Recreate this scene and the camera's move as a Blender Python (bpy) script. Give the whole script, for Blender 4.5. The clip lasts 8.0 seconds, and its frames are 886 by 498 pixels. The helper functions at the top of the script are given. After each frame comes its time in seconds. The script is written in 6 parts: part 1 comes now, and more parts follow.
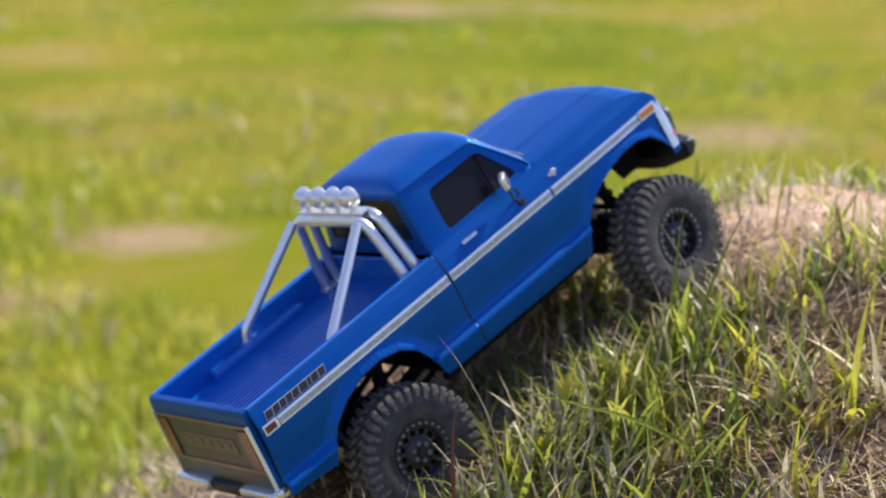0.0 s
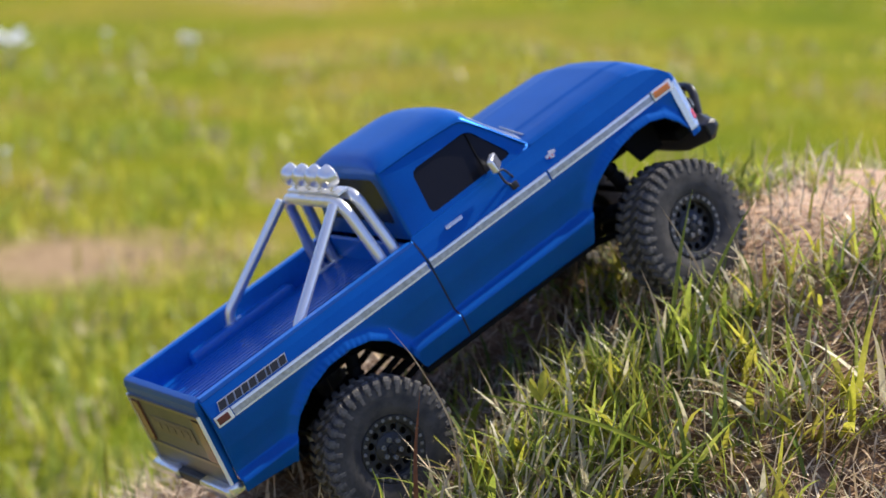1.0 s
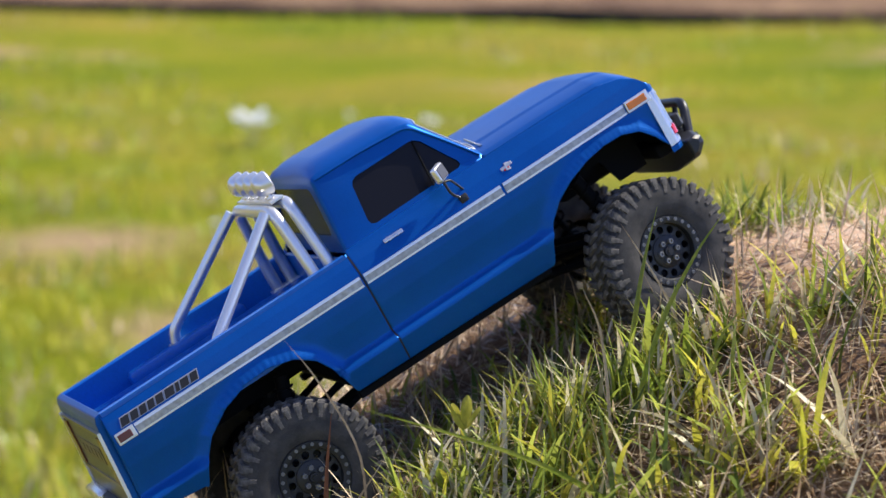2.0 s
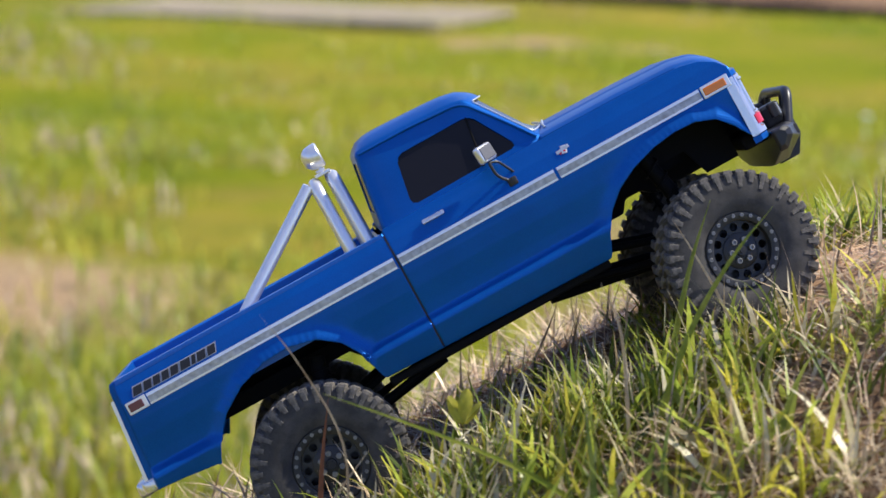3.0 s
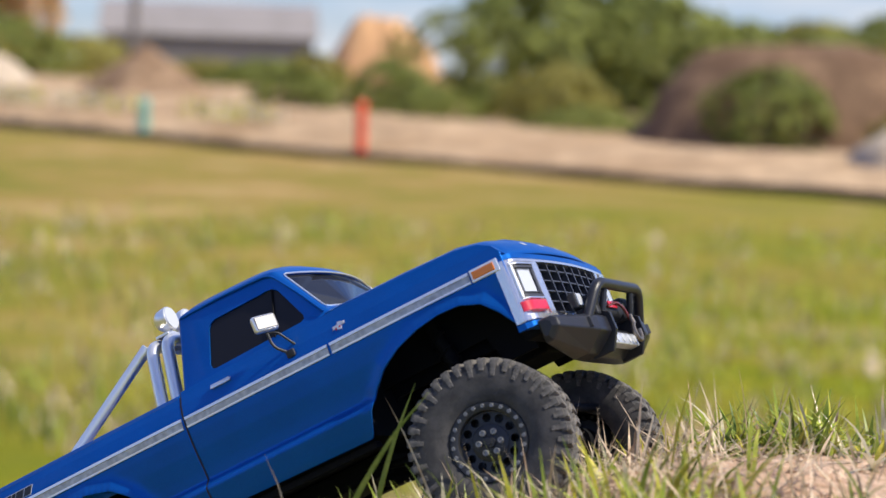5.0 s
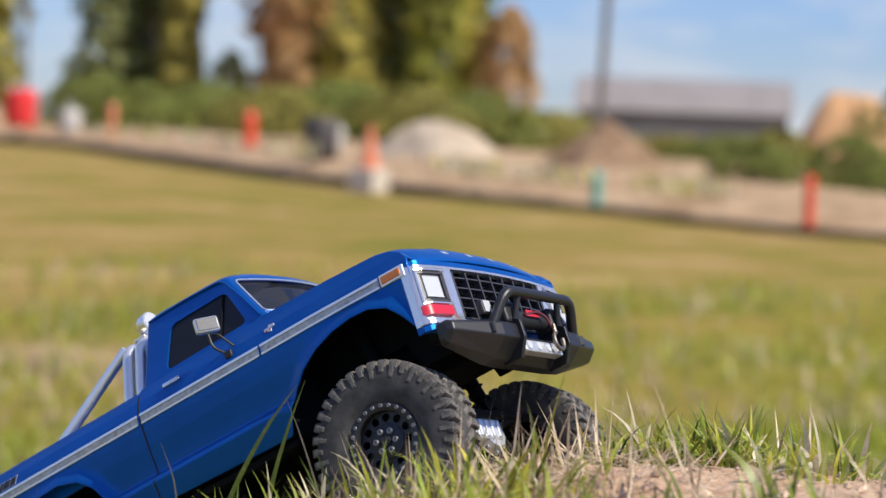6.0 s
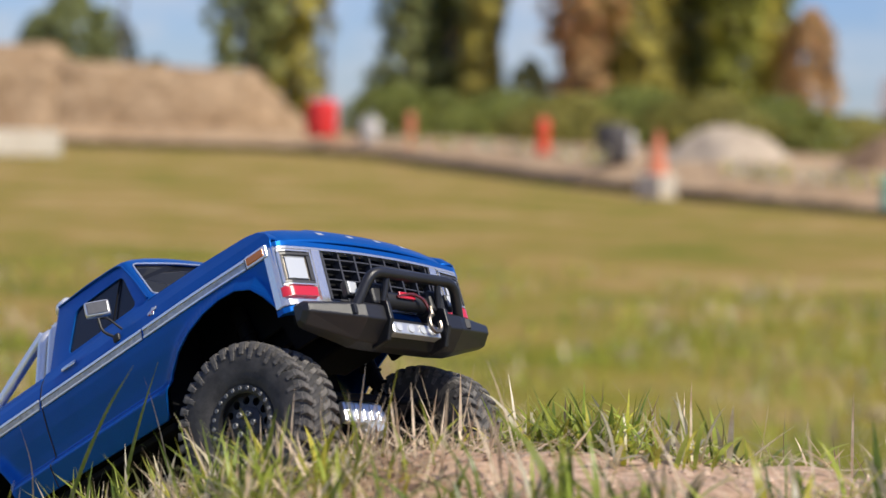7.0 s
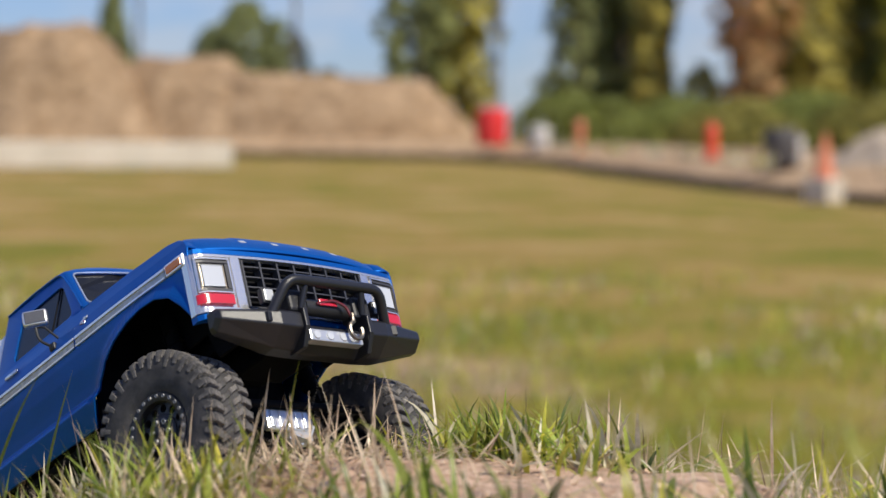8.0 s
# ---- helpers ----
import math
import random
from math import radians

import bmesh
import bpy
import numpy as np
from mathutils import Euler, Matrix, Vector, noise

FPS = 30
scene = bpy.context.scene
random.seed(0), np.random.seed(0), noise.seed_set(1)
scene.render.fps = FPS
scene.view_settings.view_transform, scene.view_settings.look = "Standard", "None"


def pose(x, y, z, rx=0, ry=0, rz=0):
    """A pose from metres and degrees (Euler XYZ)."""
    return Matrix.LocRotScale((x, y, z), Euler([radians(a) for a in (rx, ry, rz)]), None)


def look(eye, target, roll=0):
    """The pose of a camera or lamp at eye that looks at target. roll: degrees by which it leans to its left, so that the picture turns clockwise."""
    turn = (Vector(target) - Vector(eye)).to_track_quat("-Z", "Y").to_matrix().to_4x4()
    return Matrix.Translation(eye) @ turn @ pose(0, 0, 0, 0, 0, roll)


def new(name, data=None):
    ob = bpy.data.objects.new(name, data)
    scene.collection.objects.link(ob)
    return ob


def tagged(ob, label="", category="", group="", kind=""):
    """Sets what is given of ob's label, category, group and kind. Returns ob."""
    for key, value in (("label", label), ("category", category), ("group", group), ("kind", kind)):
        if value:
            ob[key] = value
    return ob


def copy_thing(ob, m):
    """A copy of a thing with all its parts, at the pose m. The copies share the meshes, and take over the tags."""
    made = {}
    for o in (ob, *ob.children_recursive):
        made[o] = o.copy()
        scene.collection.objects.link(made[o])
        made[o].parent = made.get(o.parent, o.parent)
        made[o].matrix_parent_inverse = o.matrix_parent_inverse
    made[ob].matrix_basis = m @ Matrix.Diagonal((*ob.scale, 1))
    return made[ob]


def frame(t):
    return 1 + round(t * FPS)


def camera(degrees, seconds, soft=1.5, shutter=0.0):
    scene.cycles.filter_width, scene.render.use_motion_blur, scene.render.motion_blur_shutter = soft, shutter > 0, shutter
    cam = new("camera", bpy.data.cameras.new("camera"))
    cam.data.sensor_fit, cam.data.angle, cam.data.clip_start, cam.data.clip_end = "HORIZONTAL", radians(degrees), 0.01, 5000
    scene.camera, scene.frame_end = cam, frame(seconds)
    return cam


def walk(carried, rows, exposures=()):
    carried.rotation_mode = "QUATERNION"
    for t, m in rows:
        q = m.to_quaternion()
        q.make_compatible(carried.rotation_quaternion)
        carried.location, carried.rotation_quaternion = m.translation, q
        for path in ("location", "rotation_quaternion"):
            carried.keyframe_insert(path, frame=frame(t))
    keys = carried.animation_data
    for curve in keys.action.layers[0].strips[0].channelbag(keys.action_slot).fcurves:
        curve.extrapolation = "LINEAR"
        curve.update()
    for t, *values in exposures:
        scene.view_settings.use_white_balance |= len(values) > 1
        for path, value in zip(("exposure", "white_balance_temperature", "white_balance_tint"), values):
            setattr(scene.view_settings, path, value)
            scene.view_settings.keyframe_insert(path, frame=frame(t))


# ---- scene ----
cam = camera(21.515, 8.0, soft=1.45)
cam.data.dof.use_dof = True
cam.data.dof.focus_distance = 1.71
cam.data.dof.aperture_fstop = 6.8
PATH = [
    (0, (-1.4198, -1.6294, 0.4306), (-0.4111, -0.2961, 0.1226), -0.16),
    (0.5, (-1.2714, -1.7003, 0.4297), (-0.3874, -0.2866, 0.0982), -0.30),
    (1, (-1.1480, -1.6615, 0.4387), (-0.3112, -0.2227, 0.0929), 0.10),
    (1.5, (-1.0225, -1.6344, 0.3926), (-0.2071, -0.1799, 0.0615), -0.09),
    (1.7, (-0.9532, -1.6468, 0.3713), (-0.1945, -0.1549, 0.0735), -0.10),
    (2.8, (-0.5160, -1.7009, 0.3191), (-0.1986, -0.0545, 0.0390), 1.06),
    (3, (-0.4284, -1.6888, 0.3255), (-0.2008, -0.0272, 0.0471), 1.12),
    (3.5, (-0.1476, -1.6822, 0.3366), (-0.1611, -0.0046, 0.0618), 1.68),
    (4, (0.0831, -1.6563, 0.3377), (-0.1446, 0.0083, 0.0782), 1.98),
    (4.5, (0.3167, -1.6047, 0.3170), (-0.0973, 0.0318, 0.1159), 1.68),
    (4.7, (0.4045, -1.5968, 0.3153), (-0.0840, 0.0239, 0.1587), 1.76),
    (5.8, (0.8319, -1.4754, 0.2730), (-0.0385, -0.0180, 0.1823), 2.50),
    (6, (0.9081, -1.4486, 0.2751), (-0.0091, -0.0197, 0.1903), 2.27),
    (6.5, (1.0666, -1.3555, 0.2520), (0.0527, 0.0064, 0.1672), 1.84),
    (7, (1.1387, -1.2388, 0.2648), (0.0426, 0.0577, 0.1780), 1.58),
    (7.5, (1.2158, -1.1473, 0.2678), (0.0657, 0.1017, 0.1834), 1.07),
    (8, (1.2681, -1.1115, 0.2671), (0.0771, 0.0987, 0.1833), 0.81),
]
walk(cam, [(t, look(eye, target, roll)) for t, eye, target, roll in PATH], exposures=[(0, 0.54), (1, 0.48), (2, 0.53), (3.5, 0.50), (4.5, 0.38), (5, 0.32), (6.5, 0.10), (8, -0.08)])

# ---- light ----
SUN_TO = Vector((0.58, 0.05, 0.80)).normalized()
world = bpy.data.worlds.new("world")
scene.world = world
world.use_nodes = True
wt = world.node_tree
sky = wt.nodes.new("ShaderNodeTexSky")
sky.sky_type = "NISHITA"
sky.sun_disc = False
sky.sun_elevation = math.asin(SUN_TO.z)
sky.sun_rotation = math.atan2(SUN_TO.x, SUN_TO.y)
sky.dust_density = 0.0
sky.air_density = 1.2
sky.ozone_density = 1.5
wt.nodes["Background"].inputs["Strength"].default_value = 0.085
# thin broken cloud over the clear sky
wc = wt.nodes.new("ShaderNodeTexCoord")
wm = wt.nodes.new("ShaderNodeMapping")
wm.inputs["Scale"].default_value = (1.0, 1.0, 3.2)
wn = wt.nodes.new("ShaderNodeTexNoise")
wn.inputs["Scale"].default_value, wn.inputs["Detail"].default_value, wn.inputs["Roughness"].default_value = 7.0, 8, 0.6
wr = wt.nodes.new("ShaderNodeValToRGB")
wr.color_ramp.elements[0].position, wr.color_ramp.elements[1].position = 0.47, 0.70
wx = wt.nodes.new("ShaderNodeMix")
wx.data_type = "RGBA"
wx.inputs["B"].default_value = (7.2, 7.5, 8.2, 1)
wt.links.new(wc.outputs["Generated"], wm.inputs["Vector"])
wt.links.new(wm.outputs["Vector"], wn.inputs["Vector"])
wt.links.new(wn.outputs["Fac"], wr.inputs["Fac"])
wt.links.new(wr.outputs["Color"], wx.inputs["Factor"])
wh = wt.nodes.new("ShaderNodeHueSaturation")
wh.inputs["Saturation"].default_value = 1.05
wt.links.new(sky.outputs["Color"], wh.inputs["Color"])
wb = wt.nodes.new("ShaderNodeMix")
wb.data_type, wb.blend_type = "RGBA", "MULTIPLY"
wb.inputs["Factor"].default_value = 1.0
wb.inputs["B"].default_value = (0.57, 0.765, 1.42, 1)
wt.links.new(wh.outputs["Color"], wb.inputs["A"])
wt.links.new(wb.outputs["Result"], wx.inputs["A"])
wt.links.new(wx.outputs["Result"], wt.nodes["Background"].inputs["Color"])
sun_data = bpy.data.lights.new("sun", "SUN")
sun_data.energy = 4.6
sun_data.angle = radians(0.53)
sun_data.color = (1.0, 0.93, 0.79)
sun = new("sun", sun_data)
sun.matrix_world = look(SUN_TO * 50, (0, 0, 0))


# ---- materials ----
def material(name, colour, rough=0.5, metal=0.0, coat=0.0, bump=0.0, scale=200.0, vary=0.0, second=None, big=20.0, spec=0.5, random_hue=0.0, trans=0.0, detail=4.0):
    """Principled material with fine grain (bump, vary) and broad variation towards a second colour."""
    m = bpy.data.materials.new(name)
    m.use_nodes = True
    nt = m.node_tree
    b = nt.nodes["Principled BSDF"]
    b.inputs["Base Color"].default_value = (*colour, 1)
    b.inputs["Roughness"].default_value = rough
    b.inputs["Metallic"].default_value = metal
    b.inputs["Coat Weight"].default_value = coat
    b.inputs["Coat Roughness"].default_value = 0.06
    b.inputs["Specular IOR Level"].default_value = spec
    co = nt.nodes.new("ShaderNodeTexCoord")
    last = None
    if second is not None:
        n2 = nt.nodes.new("ShaderNodeTexNoise")
        n2.inputs["Scale"].default_value = big
        n2.inputs["Detail"].default_value = 6
        n2.inputs["Roughness"].default_value = 0.65
        nt.links.new(co.outputs["Object"], n2.inputs["Vector"])
        r = nt.nodes.new("ShaderNodeValToRGB")
        r.color_ramp.elements[0].position, r.color_ramp.elements[1].position = 0.38, 0.64
        r.color_ramp.elements[0].color = (*colour, 1)
        r.color_ramp.elements[1].color = (*second, 1)
        nt.links.new(n2.outputs["Fac"], r.inputs["Fac"])
        last = r.outputs["Color"]
    if vary or bump:
        n1 = nt.nodes.new("ShaderNodeTexNoise")
        n1.inputs["Scale"].default_value = scale
        n1.inputs["Detail"].default_value = detail
        nt.links.new(co.outputs["Object"], n1.inputs["Vector"])
    if vary:
        hs = nt.nodes.new("ShaderNodeHueSaturation")
        mr = nt.nodes.new("ShaderNodeMapRange")
        mr.inputs["From Min"].default_value, mr.inputs["From Max"].default_value = 0.3, 0.7
        mr.inputs["To Min"].default_value, mr.inputs["To Max"].default_value = 1 - vary, 1 + vary
        nt.links.new(n1.outputs["Fac"], mr.inputs["Value"])
        nt.links.new(mr.outputs["Result"], hs.inputs["Value"])
        if last is None:
            hs.inputs["Color"].default_value = (*colour, 1)
        else:
            nt.links.new(last, hs.inputs["Color"])
        last = hs.outputs["Color"]
    if random_hue:
        geo = nt.nodes.new("ShaderNodeNewGeometry")
        h2 = nt.nodes.new("ShaderNodeHueSaturation")
        m2 = nt.nodes.new("ShaderNodeMapRange")
        m2.inputs["To Min"].default_value, m2.inputs["To Max"].default_value = 1 - random_hue, 1 + random_hue
        nt.links.new(geo.outputs["Random Per Island"], m2.inputs["Value"])
        nt.links.new(m2.outputs["Result"], h2.inputs["Value"])
        if last is None:
            h2.inputs["Color"].default_value = (*colour, 1)
        else:
            nt.links.new(last, h2.inputs["Color"])
        last = h2.outputs["Color"]
    if last is not None:
        nt.links.new(last, b.inputs["Base Color"])
    if bump:
        bp = nt.nodes.new("ShaderNodeBump")
        bp.inputs["Strength"].default_value = bump
        bp.inputs["Distance"].default_value = 0.002
        nt.links.new(n1.outputs["Fac"], bp.inputs["Height"])
        nt.links.new(bp.outputs["Normal"], b.inputs["Normal"])
    if trans:
        tr = nt.nodes.new("ShaderNodeBsdfTranslucent")
        mx = nt.nodes.new("ShaderNodeMixShader")
        mx.inputs["Fac"].default_value = trans
        if last is not None:
            nt.links.new(last, tr.inputs["Color"])
        else:
            tr.inputs["Color"].default_value = (*colour, 1)
        nt.links.new(b.outputs["BSDF"], mx.inputs[1])
        nt.links.new(tr.outputs["BSDF"], mx.inputs[2])
        nt.links.new(mx.outputs["Shader"], nt.nodes["Material Output"].inputs["Surface"])
    return m


M_BLUE = material("blue_paint", (0.0045, 0.106, 0.425), rough=0.38, metal=0.48, coat=0.13, bump=0.02, scale=900, vary=0.06, spec=0.09, second=(0.0038, 0.092, 0.370), big=14)
# Black plastic with the shade of arches and underside put into its colour.
M_DARK = material("dull_black_plastic", (0.006, 0.006, 0.007), rough=0.75, bump=0.1, scale=600, spec=0.15)
M_BED = material("blue_bed_plastic", (0.004, 0.125, 0.52), rough=0.32, bump=0.05, scale=700, vary=0.08, spec=0.35, coat=0.25)
M_CHROME = material("chrome", (0.90, 0.89, 0.87), rough=0.32, metal=0.78, bump=0.04, scale=300)
M_STEEL = material("brushed_steel_sticker", (0.24, 0.205, 0.165), rough=0.34, metal=0.85, bump=0.1, scale=400, vary=0.1)
M_BAND = material("pale_metal_band", (0.46, 0.44, 0.41), rough=0.36, metal=0.8, bump=0.2, scale=260, vary=0.25)
M_SILVER = material("silver_plastic", (0.62, 0.63, 0.64), rough=0.33, metal=0.6, bump=0.05, scale=500)
M_BLACK = material("black_plastic", (0.018, 0.018, 0.020), rough=0.5, bump=0.15, scale=900, vary=0.2)
M_BUMPER = material("grey_black_plastic", (0.016, 0.016, 0.019), rough=0.36, bump=0.10, scale=2000, vary=0.2)
M_RUBBER = material("dusty_rubber", (0.048, 0.046, 0.046), rough=0.8, bump=0.12, scale=1500, vary=0.2, second=(0.088, 0.083, 0.079), big=60, spec=0.25)
# Lighter than M_RUBBER: dust and wear, plus sunlight on the tread put in.
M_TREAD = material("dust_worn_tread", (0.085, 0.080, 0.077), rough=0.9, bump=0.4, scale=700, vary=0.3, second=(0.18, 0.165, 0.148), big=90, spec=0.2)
M_RIM = material("black_rim", (0.022, 0.022, 0.023), rough=0.42, bump=0.1, scale=600)
M_BOLT = material("bolt_steel", (0.28, 0.276, 0.27), rough=0.5, metal=0.75)
M_BADGE = material("worn_plate", (0.16, 0.13, 0.09), rough=0.4, metal=0.4, vary=0.3, scale=250)
M_GATE = material("smoky_gate_panel", (0.035, 0.040, 0.055), rough=0.3, metal=0.2, bump=0.08, scale=400, vary=0.2, second=(0.075, 0.068, 0.060), big=30)
M_SCREEN = material("windshield_plastic", (0.014, 0.015, 0.018), rough=0.10, spec=0.16)
M_GLASS = material("smoked_window", (0.014, 0.014, 0.019), rough=0.22, spec=0.18)
M_FACE = material("bright_silver_plastic", (0.80, 0.79, 0.78), rough=0.22, metal=0.82, bump=0.05, scale=400, vary=0.04)
M_MIRROR = material("grey_mirror_back", (0.13, 0.13, 0.135), rough=0.40, metal=0.5, vary=0.1, scale=400)
M_DRUM = material("dark_drum_plastic", (0.075, 0.065, 0.060), rough=0.6, vary=0.2, scale=9)
M_RED = material("red_lens", (0.60, 0.020, 0.04), rough=0.25, coat=0.5)
M_DARKRED = material("dark_red_lens", (0.14, 0.02, 0.02), rough=0.3, coat=0.5)
M_AMBER = material("amber_lens", (0.80, 0.22, 0.01), rough=0.25, coat=0.5)
M_WHITE = material("white_lens", (0.55, 0.57, 0.60), rough=0.2, coat=0.3)
M_PETAL = material("white_petals", (0.82, 0.83, 0.80), rough=0.7, vary=0.05, scale=60)
# Ink of the decals, and the black put where gaps are in shade.
M_INK_GAP = material("black_ink", (0.012, 0.012, 0.014), rough=0.5)
M_DECAL = material("grey_decal", (0.42, 0.43, 0.46), rough=0.5)
M_GRILLE = material("grille_plastic", (0.045, 0.045, 0.050), rough=0.4, bump=0.1, scale=800)


# ---- mesh helpers ----
def part(name, bm, mat, parent=None, label="", smooth=False, angle=40):
    me = bpy.data.meshes.new(name)
    bmesh.ops.recalc_face_normals(bm, faces=bm.faces)
    bm.to_mesh(me)
    bm.free()
    me.materials.append(mat)
    if smooth:
        me.shade_smooth()
        me.set_sharp_from_angle(angle=radians(angle))
    ob = new(name, me)
    if parent is not None:
        ob.parent = parent
    if label:
        tagged(ob, label)
    return ob


def empty(name, m=None):
    ob = new(name)
    ob.empty_display_size = 0.05
    if m is not None:
        ob.matrix_world = m
    return ob


def bm_box(bm, c, s, rot=None, bevel=0.0, seg=2):
    r = bmesh.ops.create_cube(bm, size=1)
    vs = r["verts"]
    m = Matrix.Translation(c) @ (rot.to_4x4() if rot is not None else Matrix.Identity(4)) @ Matrix.Diagonal((*s, 1))
    bmesh.ops.transform(bm, matrix=m, verts=vs)
    if bevel:
        es = list({e for v in vs for e in v.link_edges})
        bmesh.ops.bevel(bm, geom=es, offset=bevel, segments=seg, profile=0.5, affect="EDGES", clamp_overlap=True)
    return bm


def bm_cyl(bm, a, b, r0, r1=None, seg=16, caps=True):
    """A round bar from a to b."""
    a, b = Vector(a), Vector(b)
    r1 = r0 if r1 is None else r1
    m = Matrix.Translation((a + b) / 2) @ (b - a).to_track_quat("Z", "Y").to_matrix().to_4x4()
    bmesh.ops.create_cone(bm, cap_ends=caps, cap_tris=False, segments=seg, radius1=r0, radius2=r1, depth=(b - a).length, matrix=m)
    return bm


def bm_tube(bm, pts, r, seg=12, bend=0.0, steps=5):
    """A round tube along pts, its corners rounded by bend."""
    pts = [Vector(p) for p in pts]
    path = [pts[0]]
    for i in range(1, len(pts) - 1):
        p, q, n = pts[i - 1], pts[i], pts[i + 1]
        d0, d1 = (p - q), (n - q)
        k = min(bend, d0.length * 0.45, d1.length * 0.45)
        if k <= 0:
            path.append(q)
            continue
        a, b = q + d0.normalized() * k, q + d1.normalized() * k
        for s in range(steps + 1):
            u = s / steps
            path.append(a * (1 - u) ** 2 + q * 2 * u * (1 - u) + b * u * u)
    path.append(pts[-1])
    rings = []
    up = Vector((0, 0, 1))
    for i, p in enumerate(path):
        d = (path[min(i + 1, len(path) - 1)] - path[max(i - 1, 0)]).normalized()
        side = d.cross(up)
        if side.length < 1e-4:
            side = d.cross(Vector((1, 0, 0)))
        if rings and side.dot(last_side) < 0:
            side = -side
        side.normalize()
        last_side = side
        nrm = side.cross(d)
        rings.append([bm.verts.new(p + side * (r * math.cos(a)) + nrm * (r * math.sin(a))) for a in (2 * math.pi * k / seg for k in range(seg))])
    for a, b in zip(rings, rings[1:]):
        for k in range(seg):
            bm.faces.new((a[k], a[(k + 1) % seg], b[(k + 1) % seg], b[k]))
    bm.faces.new(rings[0][::-1])
    bm.faces.new(rings[-1])
    return bm


def bm_loft(bm, rings, closed=True, cap=True):
    vs = [[bm.verts.new(p) for p in ring] for ring in rings]
    n = len(vs[0])
    for a, b in zip(vs, vs[1:]):
        for k in range(n if closed else n - 1):
            bm.faces.new((a[k], a[(k + 1) % n], b[(k + 1) % n], b[k]))
    if cap and closed:
        bm.faces.new(vs[0][::-1])
        bm.faces.new(vs[-1])
    return vs


def bm_prism(bm, outline, axis, lo, hi):
    """A flat outline (pairs) extruded along an axis from lo to hi."""
    put = {"x": lambda a, b, h: (h, a, b), "y": lambda a, b, h: (a, h, b), "z": lambda a, b, h: (a, b, h)}[axis]
    return bm_loft(bm, [[put(a, b, lo) for a, b in outline], [put(a, b, hi) for a, b in outline]])


def bevelled(ob, width, seg=2, angle=35):
    mod = ob.modifiers.new("bevel", "BEVEL")
    mod.width, mod.segments, mod.limit_method, mod.angle_limit = width, seg, "ANGLE", radians(angle)
    mod.harden_normals = False
    return ob


def thick(ob, t, offset=-1):
    mod = ob.modifiers.new("solid", "SOLIDIFY")
    mod.thickness, mod.offset = t, offset
    return ob


def lerp_curve(x, pts):
    """Smooth-ish interpolation through (x, value) pairs."""
    if x <= pts[0][0]:
        return pts[0][1]
    for (a, u), (b, v) in zip(pts, pts[1:]):
        if x <= b:
            return u + (v - u) * (x - a) / (b - a)
    return pts[-1][1]


def smooth_step(a, b, x):
    k = min(max((x - a) / (b - a), 0), 1)
    return k * k * (3 - 2 * k)

# ---- ground ----
FIELD = -0.8


def ground_height(x, y):
    """The mound that the truck climbs, falling away on all sides to the field."""
    px = lerp_curve(x, ((-3.2, -1.3), (-1.8, -0.80), (-1.0, -0.48), (-0.6, -0.295), (-0.27, -0.134), (-0.12, -0.058), (0.01, 0.007), (0.06, 0.030), (0.12, 0.050), (0.20, 0.060), (0.35, 0.054), (0.5, 0.026), (0.7, -0.04), (1.0, -0.20), (1.6, -0.50), (2.4, -0.9), (3.2, -1.3)))
    py = lerp_curve(y, ((-2.6, -1.2), (-1.2, -0.38), (-0.8, -0.235), (-0.5, -0.112), (-0.3, -0.042), (-0.16, -0.008), (-0.1, 0.0), (0.1, -0.012), (0.2, -0.042), (0.35, -0.108), (0.6, -0.25), (1.0, -0.45), (1.6, -0.85), (2.6, -1.3)))
    h = px + py
    k = 0.06
    d = h - FIELD
    h = FIELD + 0.5 * (d + math.sqrt(d * d + 4 * k * k)) - k * k / max(d, 0.3)
    r = math.hypot(x, y)
    fine = 0.010 * noise.noise((x * 6, y * 6, 0.3)) + 0.005 * noise.noise((x * 19, y * 19, 1.3)) + 0.003 * noise.noise((x * 47, y * 47, 2.1))
    broad = 0.05 * noise.noise((x * 0.5, y * 0.5, 4.2)) * smooth_step(1.5, 4, r)
    hollow = 0.022 * math.exp(-((x + 0.15) / 0.09) ** 2 - (y / 0.10) ** 2)
    return h - hollow + fine * (1 - smooth_step(3, 8, r)) + broad * (1 - smooth_step(30, 60, r))


def ground_axis(n, fine, reach):
    """Positions along one axis, dense near the truck and wide towards the horizon."""
    out = []
    for i in range(-n, n + 1):
        u = abs(i) / n
        out.append(math.copysign(fine * n * u + (reach - fine * n) * u ** 7, i))
    return out


def nodes_of(m):
    return m.node_tree.nodes, m.node_tree.links


# worn bare patches in the field: place, inner and outer radius
PATCHES = ((-0.75, 4.3, 0.30, 0.75), (-1.2, 4.55, 0.35, 0.8), (-1.15, 3.65, 0.25, 0.6), (-1.5, 3.6, 0.2, 0.6), (-1.4, 5.5, 0.10, 0.4), (-2.35, 4.45, 0.15, 0.55), (-6.4, 6.6, 0.3, 0.9), (-5.4, 6.2, 0.1, 0.5), (2.0, 4.33, 0.08, 0.35), (0.97, 3.9, 0.15, 0.5), (1.36, 3.84, 0.0, 0.25), (5.13, 5.0, 0.05, 0.5), (0.9, 5.4, 0.05, 0.5))


def on_patch(x, y):
    return any(math.hypot(x - a, y - b) < r0 * 0.6 + r1 * 0.4 for a, b, r0, r1 in PATCHES)


